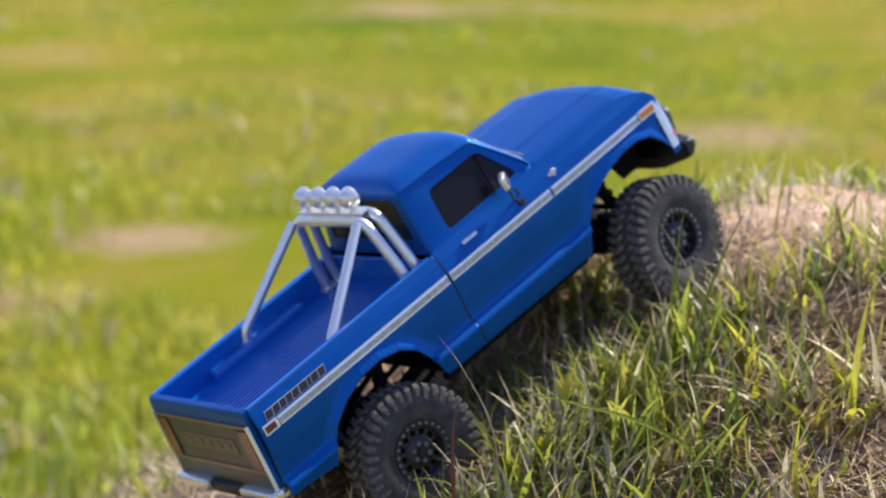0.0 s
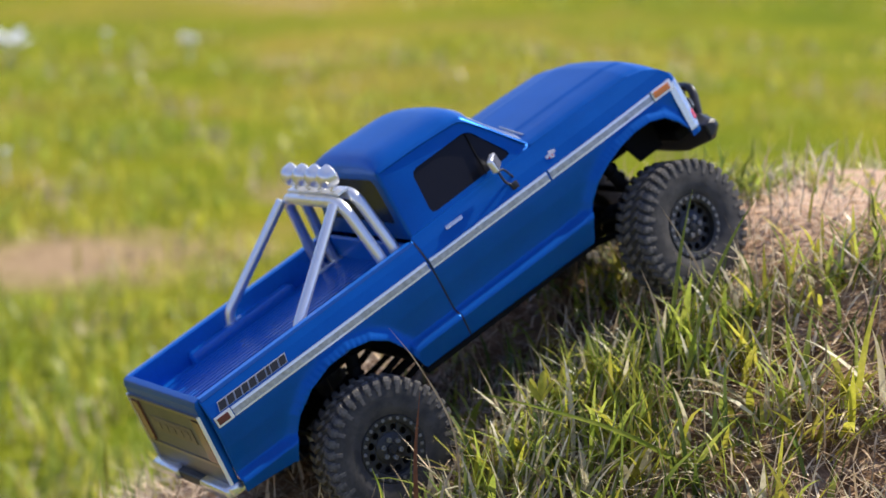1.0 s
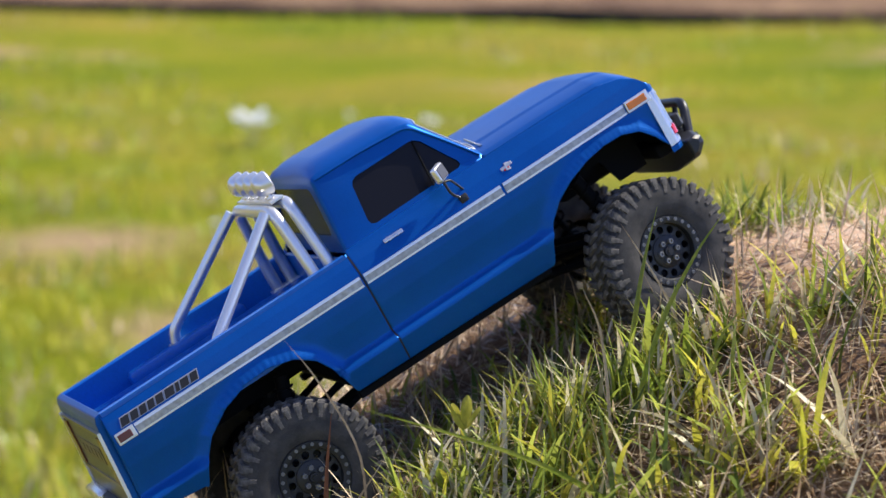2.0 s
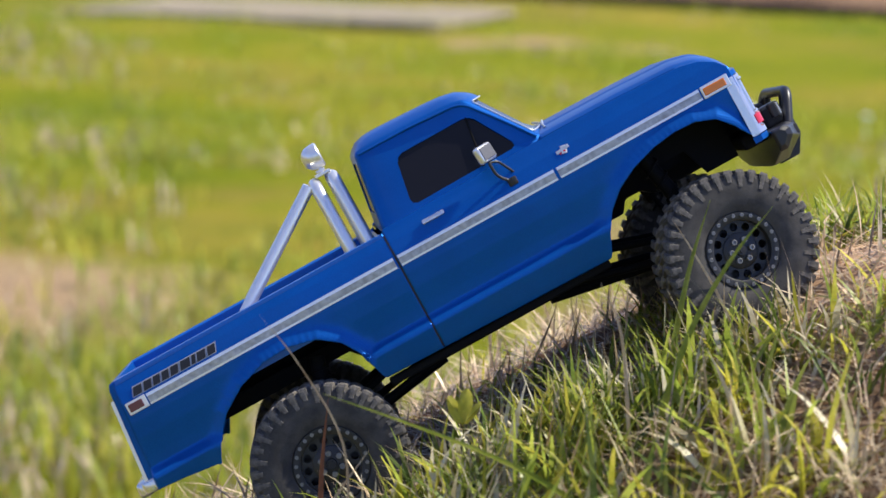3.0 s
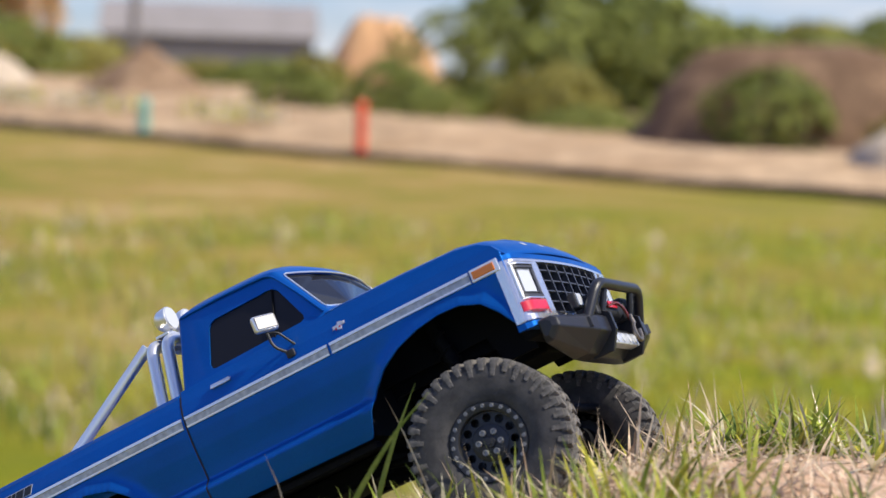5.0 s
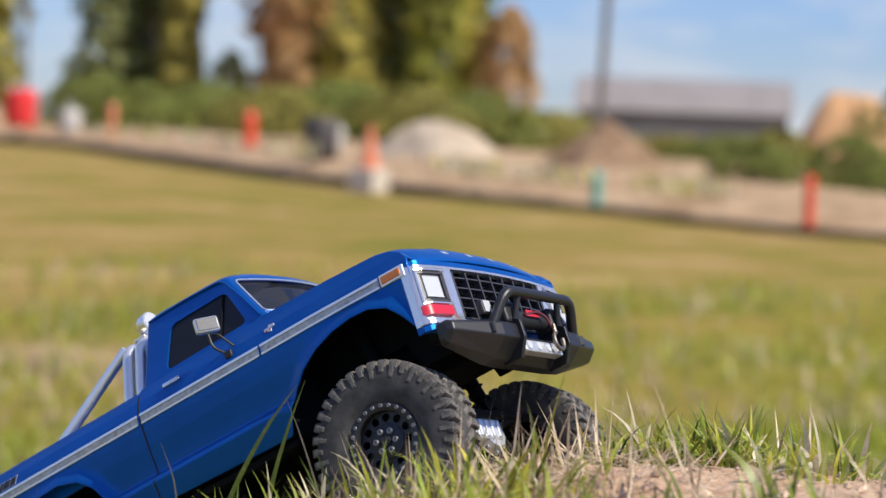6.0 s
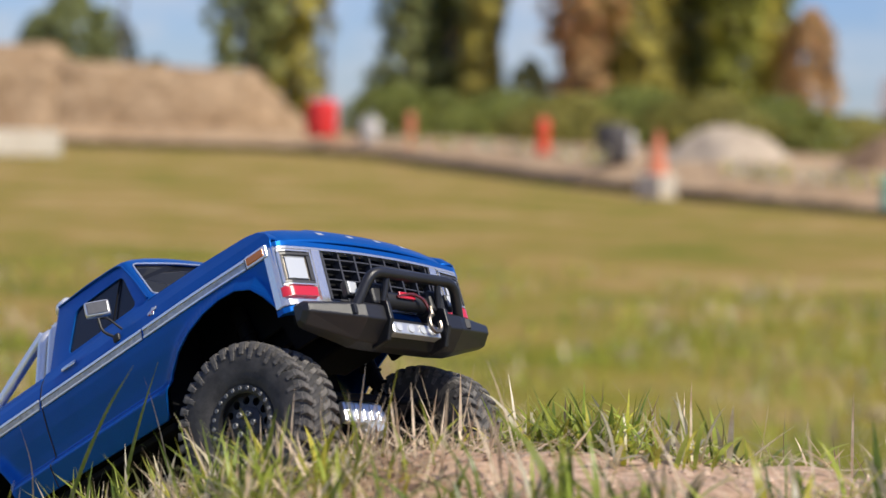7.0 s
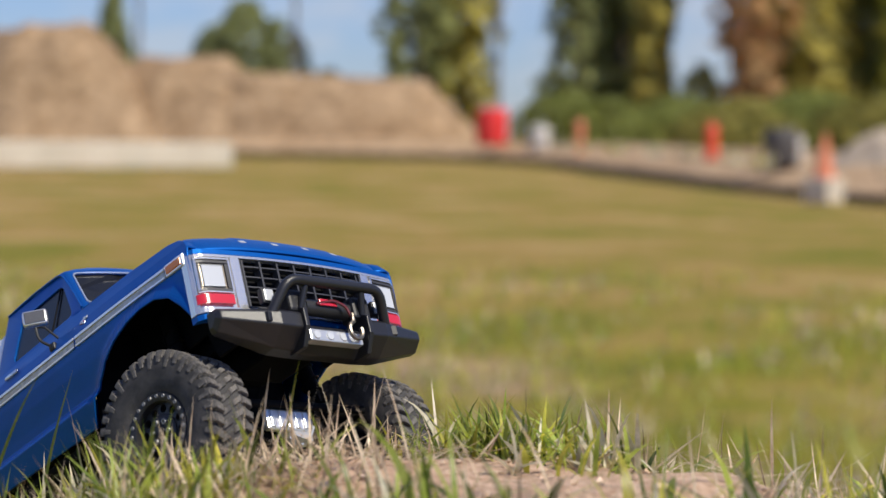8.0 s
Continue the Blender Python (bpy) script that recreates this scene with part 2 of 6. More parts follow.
def ground_material():
    m = bpy.data.materials.new("field_ground")
    m.use_nodes = True
    n, l = nodes_of(m)
    b = n["Principled BSDF"]
    b.inputs["Roughness"].default_value = 0.9
    b.inputs["Specular IOR Level"].default_value = 0.03
    co = n.new("ShaderNodeTexCoord")

    def noise_node(scale, detail=5, rough=0.6):
        t = n.new("ShaderNodeTexNoise")
        t.inputs["Scale"].default_value, t.inputs["Detail"].default_value, t.inputs["Roughness"].default_value = scale, detail, rough
        l.new(co.outputs["Object"], t.inputs["Vector"])
        return t.outputs["Fac"]

    def ramp(fac, *stops):
        r = n.new("ShaderNodeValToRGB")
        while len(r.color_ramp.elements) < len(stops):
            r.color_ramp.elements.new(0.5)
        for e, (p, c) in zip(r.color_ramp.elements, stops):
            e.position, e.color = p, (*c, 1)
        l.new(fac, r.inputs["Fac"])
        return r.outputs["Color"]

    def mix(fac, a, c):
        x = n.new("ShaderNodeMix")
        x.data_type = "RGBA"
        l.new(fac, x.inputs["Factor"])
        l.new(a, x.inputs["A"])
        l.new(c, x.inputs["B"])
        return x.outputs["Result"]

    grass = ramp(noise_node(0.8, 8, 0.7), (0.28, (0.070, 0.105, 0.007)), (0.45, (0.160, 0.190, 0.008)), (0.57, (0.235, 0.225, 0.012)), (0.72, (0.34, 0.235, 0.060)))
    tufts = ramp(noise_node(9, 4), (0.35, (0.060, 0.095, 0.008)), (0.65, (0.200, 0.210, 0.014)))
    bare = ramp(noise_node(30, 6), (0.3, (0.26, 0.172, 0.095)), (0.7, (0.45, 0.32, 0.19)))
    f1 = n.new("ShaderNodeMath")
    f1.operation = "MULTIPLY"
    f1.inputs[1].default_value = 0.45
    l.new(noise_node(3.5, 3), f1.inputs[0])
    field = mix(f1.outputs[0], grass, tufts)
    broad = ramp(noise_node(0.33, 6, 0.7), (0.38, (0.078, 0.125, 0.007)), (0.48, (0.185, 0.200, 0.010)), (0.57, (0.30, 0.205, 0.048)))
    f2 = n.new("ShaderNodeMath")
    f2.operation = "MULTIPLY"
    f2.inputs[1].default_value = 0.85
    l.new(noise_node(2.2, 4), f2.inputs[0])
    field = mix(f2.outputs[0], field, broad)
    patch = ramp(noise_node(0.42, 5, 0.7), (0.60, (0, 0, 0)), (0.70, (1, 1, 1)))
    field = mix(patch, field, bare)
    dry = ramp(noise_node(0.48, 7, 0.7), (0.36, (0.150, 0.155, 0.024)), (0.46, (0.245, 0.195, 0.047)), (0.53, (0.31, 0.205, 0.072)), (0.62, (0.41, 0.285, 0.125)))
    sepx = n.new("ShaderNodeSeparateXYZ")
    l.new(co.outputs["Object"], sepx.inputs[0])
    drift = n.new("ShaderNodeMath")
    drift.operation = "MULTIPLY_ADD"
    l.new(noise_node(0.25, 4), drift.inputs[0])
    drift.inputs[1].default_value = 6.0
    l.new(sepx.outputs["X"], drift.inputs[2])
    dmap = n.new("ShaderNodeMapRange")
    dmap.inputs["From Min"].default_value, dmap.inputs["From Max"].default_value = 2.0, -5.0
    dmap.inputs["To Max"].default_value = 0.95
    l.new(drift.outputs[0], dmap.inputs["Value"])
    field = mix(dmap.outputs["Result"], field, dry)
    # bare soil on the mound, with a sandy top
    soil = ramp(noise_node(55, 8, 0.75), (0.30, (0.085, 0.050, 0.032)), (0.50, (0.25, 0.155, 0.092)), (0.68, (0.50, 0.35, 0.23)))
    sand = ramp(noise_node(80, 8, 0.8), (0.29, (0.23, 0.132, 0.084)), (0.45, (0.60, 0.395, 0.265)), (0.64, (0.83, 0.61, 0.445)))

    def around(cx, cy, r0, r1, wobble):
        v = n.new("ShaderNodeVectorMath")
        v.operation = "DISTANCE"
        sep = n.new("ShaderNodeSeparateXYZ")
        com = n.new("ShaderNodeCombineXYZ")
        l.new(co.outputs["Object"], sep.inputs[0])
        l.new(sep.outputs["X"], com.inputs["X"])
        l.new(sep.outputs["Y"], com.inputs["Y"])
        l.new(com.outputs[0], v.inputs[0])
        v.inputs[1].default_value = (cx, cy, 0)
        w = n.new("ShaderNodeMath")
        w.operation = "MULTIPLY_ADD"
        l.new(noise_node(9, 5), w.inputs[0])
        w.inputs[1].default_value = wobble
        l.new(v.outputs["Value"], w.inputs[2])
        mr = n.new("ShaderNodeMapRange")
        mr.inputs["From Min"].default_value, mr.inputs["From Max"].default_value = r1 + wobble / 2, r0 + wobble / 2
        l.new(w.outputs[0], mr.inputs["Value"])
        return mr.outputs["Result"]

    for cx, cy, r0, r1 in PATCHES:
        field = mix(around(cx, cy, r0, r1, 0.5), field, bare)
    col = mix(around(0.0, -0.05, 0.55, 2.2, 1.5), field, soil)
    col = mix(around(0.25, -0.02, 0.15, 0.28, 0.22), col, sand)
    l.new(col, b.inputs["Base Color"])
    bp = n.new("ShaderNodeBump")
    bp.inputs["Strength"].default_value, bp.inputs["Distance"].default_value = 0.8, 0.006
    l.new(noise_node(120, 8, 0.75), bp.inputs["Height"])
    l.new(bp.outputs["Normal"], b.inputs["Normal"])
    return m


def build_ground():
    xs = ground_axis(150, 0.016, 900)
    bm = bmesh.new()
    grid = [[bm.verts.new((x, y, ground_height(x, y))) for x in xs] for y in xs]
    for r0, r1 in zip(grid, grid[1:]):
        for i in range(len(xs) - 1):
            bm.faces.new((r0[i], r0[i + 1], r1[i + 1], r1[i]))
    ob = part("ground", bm, ground_material(), smooth=True, angle=180)
    tagged(ob, "grassy field with a bare dirt mound", "ground", kind="structure")


build_ground()

# ---- distance ----
M_DIRT = material("dirt_bank", (0.28, 0.185, 0.105), rough=0.95, spec=0.1, vary=0.35, scale=3, second=(0.41, 0.285, 0.172), big=1.2, bump=0.5)
M_BANK = material("pale_cut_dirt", (0.35, 0.230, 0.130), rough=0.95, spec=0.1, vary=0.35, scale=3, second=(0.50, 0.355, 0.220), big=0.9, bump=0.5)
M_HEAP = material("heaped_soil", (0.19, 0.118, 0.072), rough=0.95, spec=0.1, vary=0.3, scale=5, second=(0.30, 0.20, 0.122), big=1.2, bump=0.4)
M_BROWN = material("brown_soil", (0.13, 0.077, 0.048), rough=0.95, spec=0.1, vary=0.25, scale=8, second=(0.27, 0.17, 0.10), big=1.2)
M_GRAVEL = material("pale_gravel", (0.42, 0.335, 0.245), rough=0.95, spec=0.1, vary=0.2, scale=12, second=(0.54, 0.44, 0.33), big=1.5)
M_SLAB = material("weathered_slab", (0.30, 0.24, 0.175), rough=0.85, vary=0.25, scale=6, second=(0.23, 0.20, 0.11), big=0.8)
M_CONCRETE = material("concrete", (0.68, 0.61, 0.49), rough=0.85, vary=0.15, scale=6, second=(0.58, 0.51, 0.40), big=0.8)
M_FENCE = material("dark_silt_fabric", (0.020, 0.017, 0.015), rough=0.8, vary=0.2, scale=12)
M_ORANGE = material("orange_plastic", (0.85, 0.085, 0.03), rough=0.5, vary=0.08, scale=9)
M_FADED = material("faded_orange_plastic", (0.78, 0.26, 0.13), rough=0.6, vary=0.12, scale=9)
M_REDP = material("red_plastic", (0.80, 0.035, 0.03), rough=0.5, vary=0.08, scale=9)
M_PALE = material("pale_plastic", (0.62, 0.58, 0.52), rough=0.5, vary=0.08, scale=9)
M_GREENP = material("green_plastic", (0.18, 0.45, 0.36), rough=0.5, vary=0.08, scale=9)
M_TAN = material("tan_canvas", (0.60, 0.34, 0.16), rough=0.9, vary=0.08, scale=5)
M_POLE = material("weathered_pole", (0.20, 0.18, 0.16), rough=0.9, vary=0.15, scale=14)
M_ROOF = material("pale_metal_cladding", (0.29, 0.26, 0.25), rough=0.7, vary=0.06, scale=3, second=(0.25, 0.225, 0.215), big=0.4)
M_BARK = material("bark", (0.10, 0.075, 0.055), rough=0.95, vary=0.25, scale=6)
LEAVES = {
    "leafy green": material("hedge_leaves", (0.22, 0.245, 0.045), rough=0.7, random_hue=0.5, trans=0.4),
    "mixed olive": material("hedge_olive_leaves", (0.31, 0.275, 0.055), rough=0.7, random_hue=0.5, trans=0.4),
    "dark": material("dark_green_leaves", (0.33, 0.36, 0.14), rough=0.7, random_hue=0.5, trans=0.55),
    "olive": material("olive_leaves", (0.60, 0.54, 0.14), rough=0.7, random_hue=0.5, trans=0.62),
    "green": material("green_leaves", (0.46, 0.47, 0.10), rough=0.7, random_hue=0.5, trans=0.62),
    "brown": material("autumn_brown_leaves", (0.62, 0.42, 0.20), rough=0.75, random_hue=0.45, trans=0.62),
    "yellow": material("yellowing_leaves", (0.55, 0.46, 0.09), rough=0.7, random_hue=0.45, trans=0.5),
}
HUB = (0.9, -1.4)


def away(az, d):
    a = radians(az)
    return HUB[0] + d * math.cos(a), HUB[1] + d * math.sin(a)


def heap(name, x, y, rx, ry, h, mat, label, turn=0.0, flat=0.0, seed=0, base=FIELD):
    """A tipped heap of loose soil or gravel; flat: how wide its top is."""
    bm = bmesh.new()
    rings = []
    for i in range(13):
        u = i / 12
        r = 1 - u * (1 - flat) if i else 1.12
        z = h * (0.8 * u + 0.2 * math.sin(u * math.pi / 2) if flat == 0 else math.sin(u * math.pi / 2)) if i else -0.4
        ring = []
        for k in range(40):
            a = 2 * math.pi * k / 40
            w = 1 + 0.22 * noise.noise((2 * math.cos(a), 2 * math.sin(a), seed + u * 1.5)) + 0.07 * noise.noise((7 * math.cos(a), 7 * math.sin(a), seed + u * 5))
            ring.append((rx * r * w * math.cos(a), ry * r * w * math.sin(a), z * (1 + 0.12 * noise.noise((3 * math.cos(a) * r, 3 * math.sin(a) * r, seed + 9)))))
        rings.append(ring)
    bm_loft(bm, rings)
    ob = part(name, bm, mat, smooth=True, angle=80)
    ob.matrix_world = pose(x, y, base, 0, 0, turn)
    return tagged(ob, label, "heap" if name != "dirt_bank" else "bank")


def tree(kind, x, y, height, spread, seed, low=0.12, label="", base=FIELD, conifer=False):
    rng = random.Random(seed)
    root = empty("tree", pose(x, y, base - 0.1))
    trunk = bmesh.new()
    top = height * 0.85
    bend = [Vector((rng.uniform(-0.25, 0.25) * u * 2, rng.uniform(-0.25, 0.25) * u * 2, top * u)) for u in (0, 0.3, 0.6, 1.0)]
    rad = 0.012 * height + 0.06
    for i in range(3):
        bm_cyl(trunk, bend[i], bend[i + 1], rad * (1 - i * 0.3), rad * (0.7 - i * 0.3), 8, caps=False)
    limbs = []
    for k in range(12):
        u = low + (0.92 - low) * (k + rng.random()) / 12
        a = rng.uniform(0, 6.283)
        reach = spread * (1 - u * 0.9 if conifer else math.sin(math.pi * min(0.95, 0.15 + u * 0.8)) ** 0.7) * rng.uniform(0.7, 1.0)
        p = Vector((0, 0, height * u * 0.9))
        q = p + Vector((math.cos(a) * reach, math.sin(a) * reach, height * (0.02 if conifer else 0.10)))
        bm_cyl(trunk, p, q, rad * 0.3, rad * 0.08, 5, caps=False)
        limbs.append((p, q))
    part("trunk", trunk, M_BARK, root)
    verts, faces = [], []
    size = 0.030 * height + (0.05 * spread if height < 5 else 0.04 * spread if height < 12 else 0)
    for i in range(1700 if height > 12 else 2400):
        u = rng.random() ** 0.85
        zz = height * (low + (1 - low) * u)
        if conifer:
            r = spread * (1 - u) ** 0.85
        else:
            r = spread * max(0.05, math.sin(math.pi * (0.10 + 0.86 * u))) ** 0.75
            if height > 12:
                r = spread * (0.86 + 0.14 * math.sin(u * 11 + seed)) * (1 - 0.9 * smooth_step(0.6, 1.0, u))
        a = rng.uniform(0, 6.283)
        lump = 1 + (0.75 if height > 12 else 0.5) * noise.noise((1.7 * math.cos(a), 1.7 * math.sin(a), seed * 3.1 + zz * 0.55))
        rr = r * lump * math.sqrt(rng.uniform(0.5, 1.0))
        if noise.noise((rr * math.cos(a) * 0.9 / spread * 2.4, rr * math.sin(a) * 0.9 / spread * 2.4, seed + zz / height * 6)) < -0.24:
            continue
        c = Vector((rr * math.cos(a), rr * math.sin(a), zz))
        face = Vector((math.cos(a) + rng.gauss(0, 0.5), math.sin(a) + rng.gauss(0, 0.5), 0.7 + rng.gauss(0, 0.5)))
        q = face.to_track_quat("Z", "Y") @ Euler((0, 0, rng.uniform(0, 6.28))).to_quaternion()
        s = size * rng.uniform(0.5, 1.1)
        n0 = len(verts)
        for dx, dy in ((-1, -0.1), (-0.1, -0.55), (1, 0.1), (0.1, 0.55)):
            verts.append(c + q @ Vector((dx * s, dy * s, s * 0.25 * dx * dx)))
        faces.append((n0, n0 + 1, n0 + 2, n0 + 3))
    me = bpy.data.meshes.new("crown")
    me.from_pydata(verts, [], faces)
    me.materials.append(LEAVES[kind])
    crown = new("crown", me)
    crown.parent = root
    return tagged(root, label or f"tall tree with {kind} foliage behind the site", "tree", "trees behind the site")


# edge of the field: a low cut bank with dark fabric at its foot
EDGE = [(60, -14.0), (30, 2.0), (12, 11.6), (3.2, 17.1), (1.0, 18.5), (-1.0, 19.6), (-3.05, 20.8), (-5.7, 22.3), (-9.1, 24.1), (-12.3, 25.9), (-16.5, 28.7), (-20.8, 31.5), (-26.2, 35.3), (-41.5, 48.6), (-54, 60.0), (-66, 67.0), (-76, 62), (-90, 40), (-120, 0)]


def build_edge():
    dense = []
    for (a, b), (c, d) in zip(EDGE, EDGE[1:]):
        steps = max(2, int(math.hypot(c - a, d - b) / 0.8))
        dense += [(a + (c - a) * i / steps, b + (d - b) * i / steps) for i in range(steps)]
    bank, cloth = bmesh.new(), bmesh.new()
    rows_bank, rows_cloth = [], []
    for i, (x, y) in enumerate(dense):
        j = min(i + 1, len(dense) - 1)
        k = max(i - 1, 0)
        t = Vector((dense[j][0] - dense[k][0], dense[j][1] - dense[k][1], 0)).normalized()
        out = Vector((t.y, -t.x, 0))
        if out.dot(Vector((x, y, 0))) < 0:
            out = -out
        w = noise.noise((x * 0.35, y * 0.35, 7.7))
        far = smooth_step(22, 60, math.hypot(x, y))
        h = 0.29 + 0.09 * w + 0.50 * far
        p = Vector((x, y, FIELD - 0.05))
        rows_bank.append([p + out * 0.10, p + out * 0.6 + Vector((0, 0, h * 0.30)), p + out * 1.6 + Vector((0, 0, h * 0.72)), p + out * 3 + Vector((0, 0, h + 0.03)), p + out * 9 + Vector((0, 0, h * 0.9)), p + out * 30 + Vector((0, 0, 0.25)), p + out * 30 + Vector((0, 0, -0.3))])
        hh = 0.085 + 0.17 * far + 0.03 * noise.noise((x * 1.3, y * 1.3, 1.1))
        rows_cloth.append([p, p + Vector((0, 0, hh + 0.05)), p + out * 0.05 + Vector((0, 0, hh + 0.05)), p + out * 0.05])
    cut = next(i for i, (x, y) in enumerate(dense) if x < -1.2)
    bm_loft(bank, rows_bank[cut:], closed=False)
    # this stretch takes the darker M_BROWN, shade on its brown soil included
    soil_bank = bmesh.new()
    bm_loft(soil_bank, rows_bank[:cut + 1], closed=False)
    tagged(part("soil_bank", soil_bank, M_BROWN, smooth=True), "low cut bank of brown soil, darkened for shade, along the field", "bank", kind="structure")
    bm_loft(cloth, rows_cloth)
    tagged(part("dirt_bank", bank, M_BANK, smooth=True), "low tan cut bank of bare dirt along the field", "bank", kind="structure")
    tagged(part("silt_fence", cloth, M_FENCE), "black silt fence fabric along the field edge", "fence", kind="structure")


build_edge()


def slab(x, y, turn, sx, sy, sz, label, name="concrete_slab"):
    bm = bmesh.new()
    bm_box(bm, (0, 0, sz / 2), (sx, sy, sz), bevel=0.02)
    ob = part(name, bm, M_SLAB)
    ob.matrix_world = pose(x, y, FIELD - 0.02, 0, 0, turn)
    return tagged(ob, label, "slab", "slabs lying by the field edge")


for k in range(4):
    slab(-0.16 + 0.645 * k, 16.05 - 0.31 * k, -25.5, 0.70, 1.9, 0.05 + 0.008 * (k % 2), "pale concrete slab lying flat on the grass")

beam = bmesh.new()
bm_box(beam, (0, 0, 0.36), (0.7, 15, 0.72), bevel=0.05)
beam = part("concrete_beam", beam, M_CONCRETE)
beam.matrix_world = pose(-50.2, 34.9, FIELD, 0, 0, 1.5)
tagged(beam, "long pale concrete beam lying on the grass", "beam")

heap("gravel_mound", *away(123.0, 48), 1.75, 1.6, 1.08, M_GRAVEL, "pale gravel heap behind the dirt bank", seed=3, flat=0.10, base=FIELD + 0.2)
heap("soil_mound", *away(118.8, 47), 1.6, 1.5, 1.20, M_HEAP, "brown soil heap behind the dirt bank", seed=5, base=FIELD + 0.3)
heap("gravel_mound", -4.0, 25.2, 0.78, 0.75, 0.46, M_GRAVEL, "pale gravel heap beside dark soil", seed=8, base=FIELD + 0.35)
heap("soil_mound", -6.7, 31.6, 2.6, 1.8, 1.45, M_BROWN, "long dark brown soil heap", turn=8, flat=0.35, seed=11, base=FIELD + 0.2)
heap("dirt_bank", *away(138.0, 106), 8.8, 5, 3.2, M_DIRT, "large tan bank of excavated dirt", turn=50, flat=0.6, seed=14, base=FIELD + 0.3)
heap("dirt_bank", *away(143.9, 104), 5.3, 5, 5.1, M_DIRT, "tall rounded mound of tan dirt", turn=50, flat=0.3, seed=17, base=FIELD + 0.3)
heap("dirt_bank", *away(140.6, 106), 4.6, 5, 3.95, M_DIRT, "rounded mound of tan dirt", turn=50, flat=0.4, seed=19, base=FIELD + 0.3)
heap("dirt_bank", *away(149.5, 106), 8.8, 5, 4.3, M_DIRT, "tall rounded mound of tan dirt", turn=50, flat=0.4, seed=21, base=FIELD + 0.3)


def post(x, y, h, r, mat, label, name="marker_post", base=FIELD):
    bm = bmesh.new()
    bm_cyl(bm, (0, 0, 0), (0, 0, h), r, r * 0.9, 10)
    bm_cyl(bm, (0, 0, h * 0.98), (0, 0, h + r), r * 1.15, r * 0.6, 10)
    ob = part(name, bm, mat, smooth=True)
    ob.matrix_world = pose(x, y, base)
    return tagged(ob, label, "post")


post(-10.9, 25.3, 0.66, 0.07, M_ORANGE, "orange plastic marker post by the fence")
post(*away(119.0, 35), 0.50, 0.09, M_GREENP, "pale green plastic marker post by the fence")
post(*away(127.55, 58), 0.85, 0.17, M_ORANGE, "orange plastic marker post on the dirt", base=-0.40)
post(*away(130.9, 82), 1.0, 0.17, M_FADED, "weathered orange marker post on the dirt", base=-0.35)
for x, y, hh in ((-1.35, 20.3, 0.40), (-0.55, 19.7, 0.30), (-0.25, 19.5, 0.34), (2.2, 18.1, 0.36)):
    post(x, y, hh, 0.075, M_PALE, "short pale marker post behind the fence", base=FIELD + 0.15)


def drum(x, y, r, h, mat, label, base):
    bm = bmesh.new()
    rings = []
    for z, k in ((0, 0.92), (0.06, 1), (0.3, 1), (0.33, 1.06), (0.36, 1), (0.64, 1), (0.67, 1.06), (0.7, 1), (0.94, 1), (1, 0.92)):
        rings.append([(r * k * math.cos(a), r * k * math.sin(a), z * h) for a in (2 * math.pi * i / 20 for i in range(20))])
    bm_loft(bm, rings)
    ob = part("barrel", bm, mat, smooth=True)
    ob.matrix_world = pose(x, y, base)
    return tagged(ob, label, "barrel")


drum(*away(133.1, 92), 0.62, 1.45, M_REDP, "red plastic barrel at the end of the bank", -0.15)
drum(*away(131.9, 88), 0.38, 0.95, M_PALE, "pale grey barrel on the dirt", -0.35)
drum(*away(125.8, 50), 0.36, 0.85, M_DRUM, "dark barrel beside a traffic cone", -0.36)
drum(*away(125.5, 50.5), 0.22, 0.62, M_PALE, "pale grey barrel beside a traffic cone", -0.3)

cone = empty("traffic_cone", pose(-21.6, 31.2, FIELD))
bm = bmesh.new()
bm_box(bm, (0, 0, 0.21), (0.5, 0.5, 0.42), bevel=0.03)
part("base_block", bm, M_CONCRETE, cone, "pale concrete block")
bm = bmesh.new()
bm_cyl(bm, (0, 0, 0.42), (0, 0, 0.46), 0.22, 0.21, 20)
bm_cyl(bm, (0, 0, 0.46), (0, 0, 1.15), 0.17, 0.04, 20)
part("cone_body", bm, M_FADED, cone, "faded orange cone")
tagged(cone, "orange traffic cone on a pale concrete block", "traffic cone")

heap("tarpaulin_mound", *away(112.9, 80), 2.1, 2.0, 2.3, M_TAN, "tan tarpaulin drawn tightly over a rounded pile", seed=27, flat=0.3, base=FIELD + 0.55)

for a, d, hh, lean in ((119.05, 62, 14, 3.5), (133.0, 108, 19, 0.3), (138.0, 112, 18, 0.3), (141.8, 114, 18, 0.2), (97.4, 48, 9, 0.5)):
    pole = empty("utility_pole", pose(*away(a, d), FIELD - 0.1, 0, lean * 0.5, 0))
    bm = bmesh.new()
    bm_cyl(bm, (0, 0, 0), (0, 0, hh), 0.12, 0.085, 10)
    part("pole", bm, M_POLE, pole)
    bm = bmesh.new()
    bm_box(bm, (0, 0, hh - 0.8), (2.0, 0.12, 0.14), bevel=0.01)
    part("crossarm", bm, M_POLE, pole)
    tagged(pole, "weathered wooden utility pole beyond the site", "utility pole")

shed = empty("warehouse", pose(*away(116.95, 150), FIELD, 0, 0, 26))
bm = bmesh.new()
bm_box(bm, (0, 0, 1.45), (13, 9, 2.9))
part("wall", bm, M_ROOF, shed)
bm = bmesh.new()
bm_prism(bm, [(-4.8, 2.9), (4.8, 2.9), (2.6, 4.5), (0, 5.1), (-2.6, 4.5)], "x", -6.8, 6.8)
part("roof", bm, M_ROOF, shed, "pale metal roof")
tagged(shed, "long pale metal warehouse far behind the site", "warehouse")

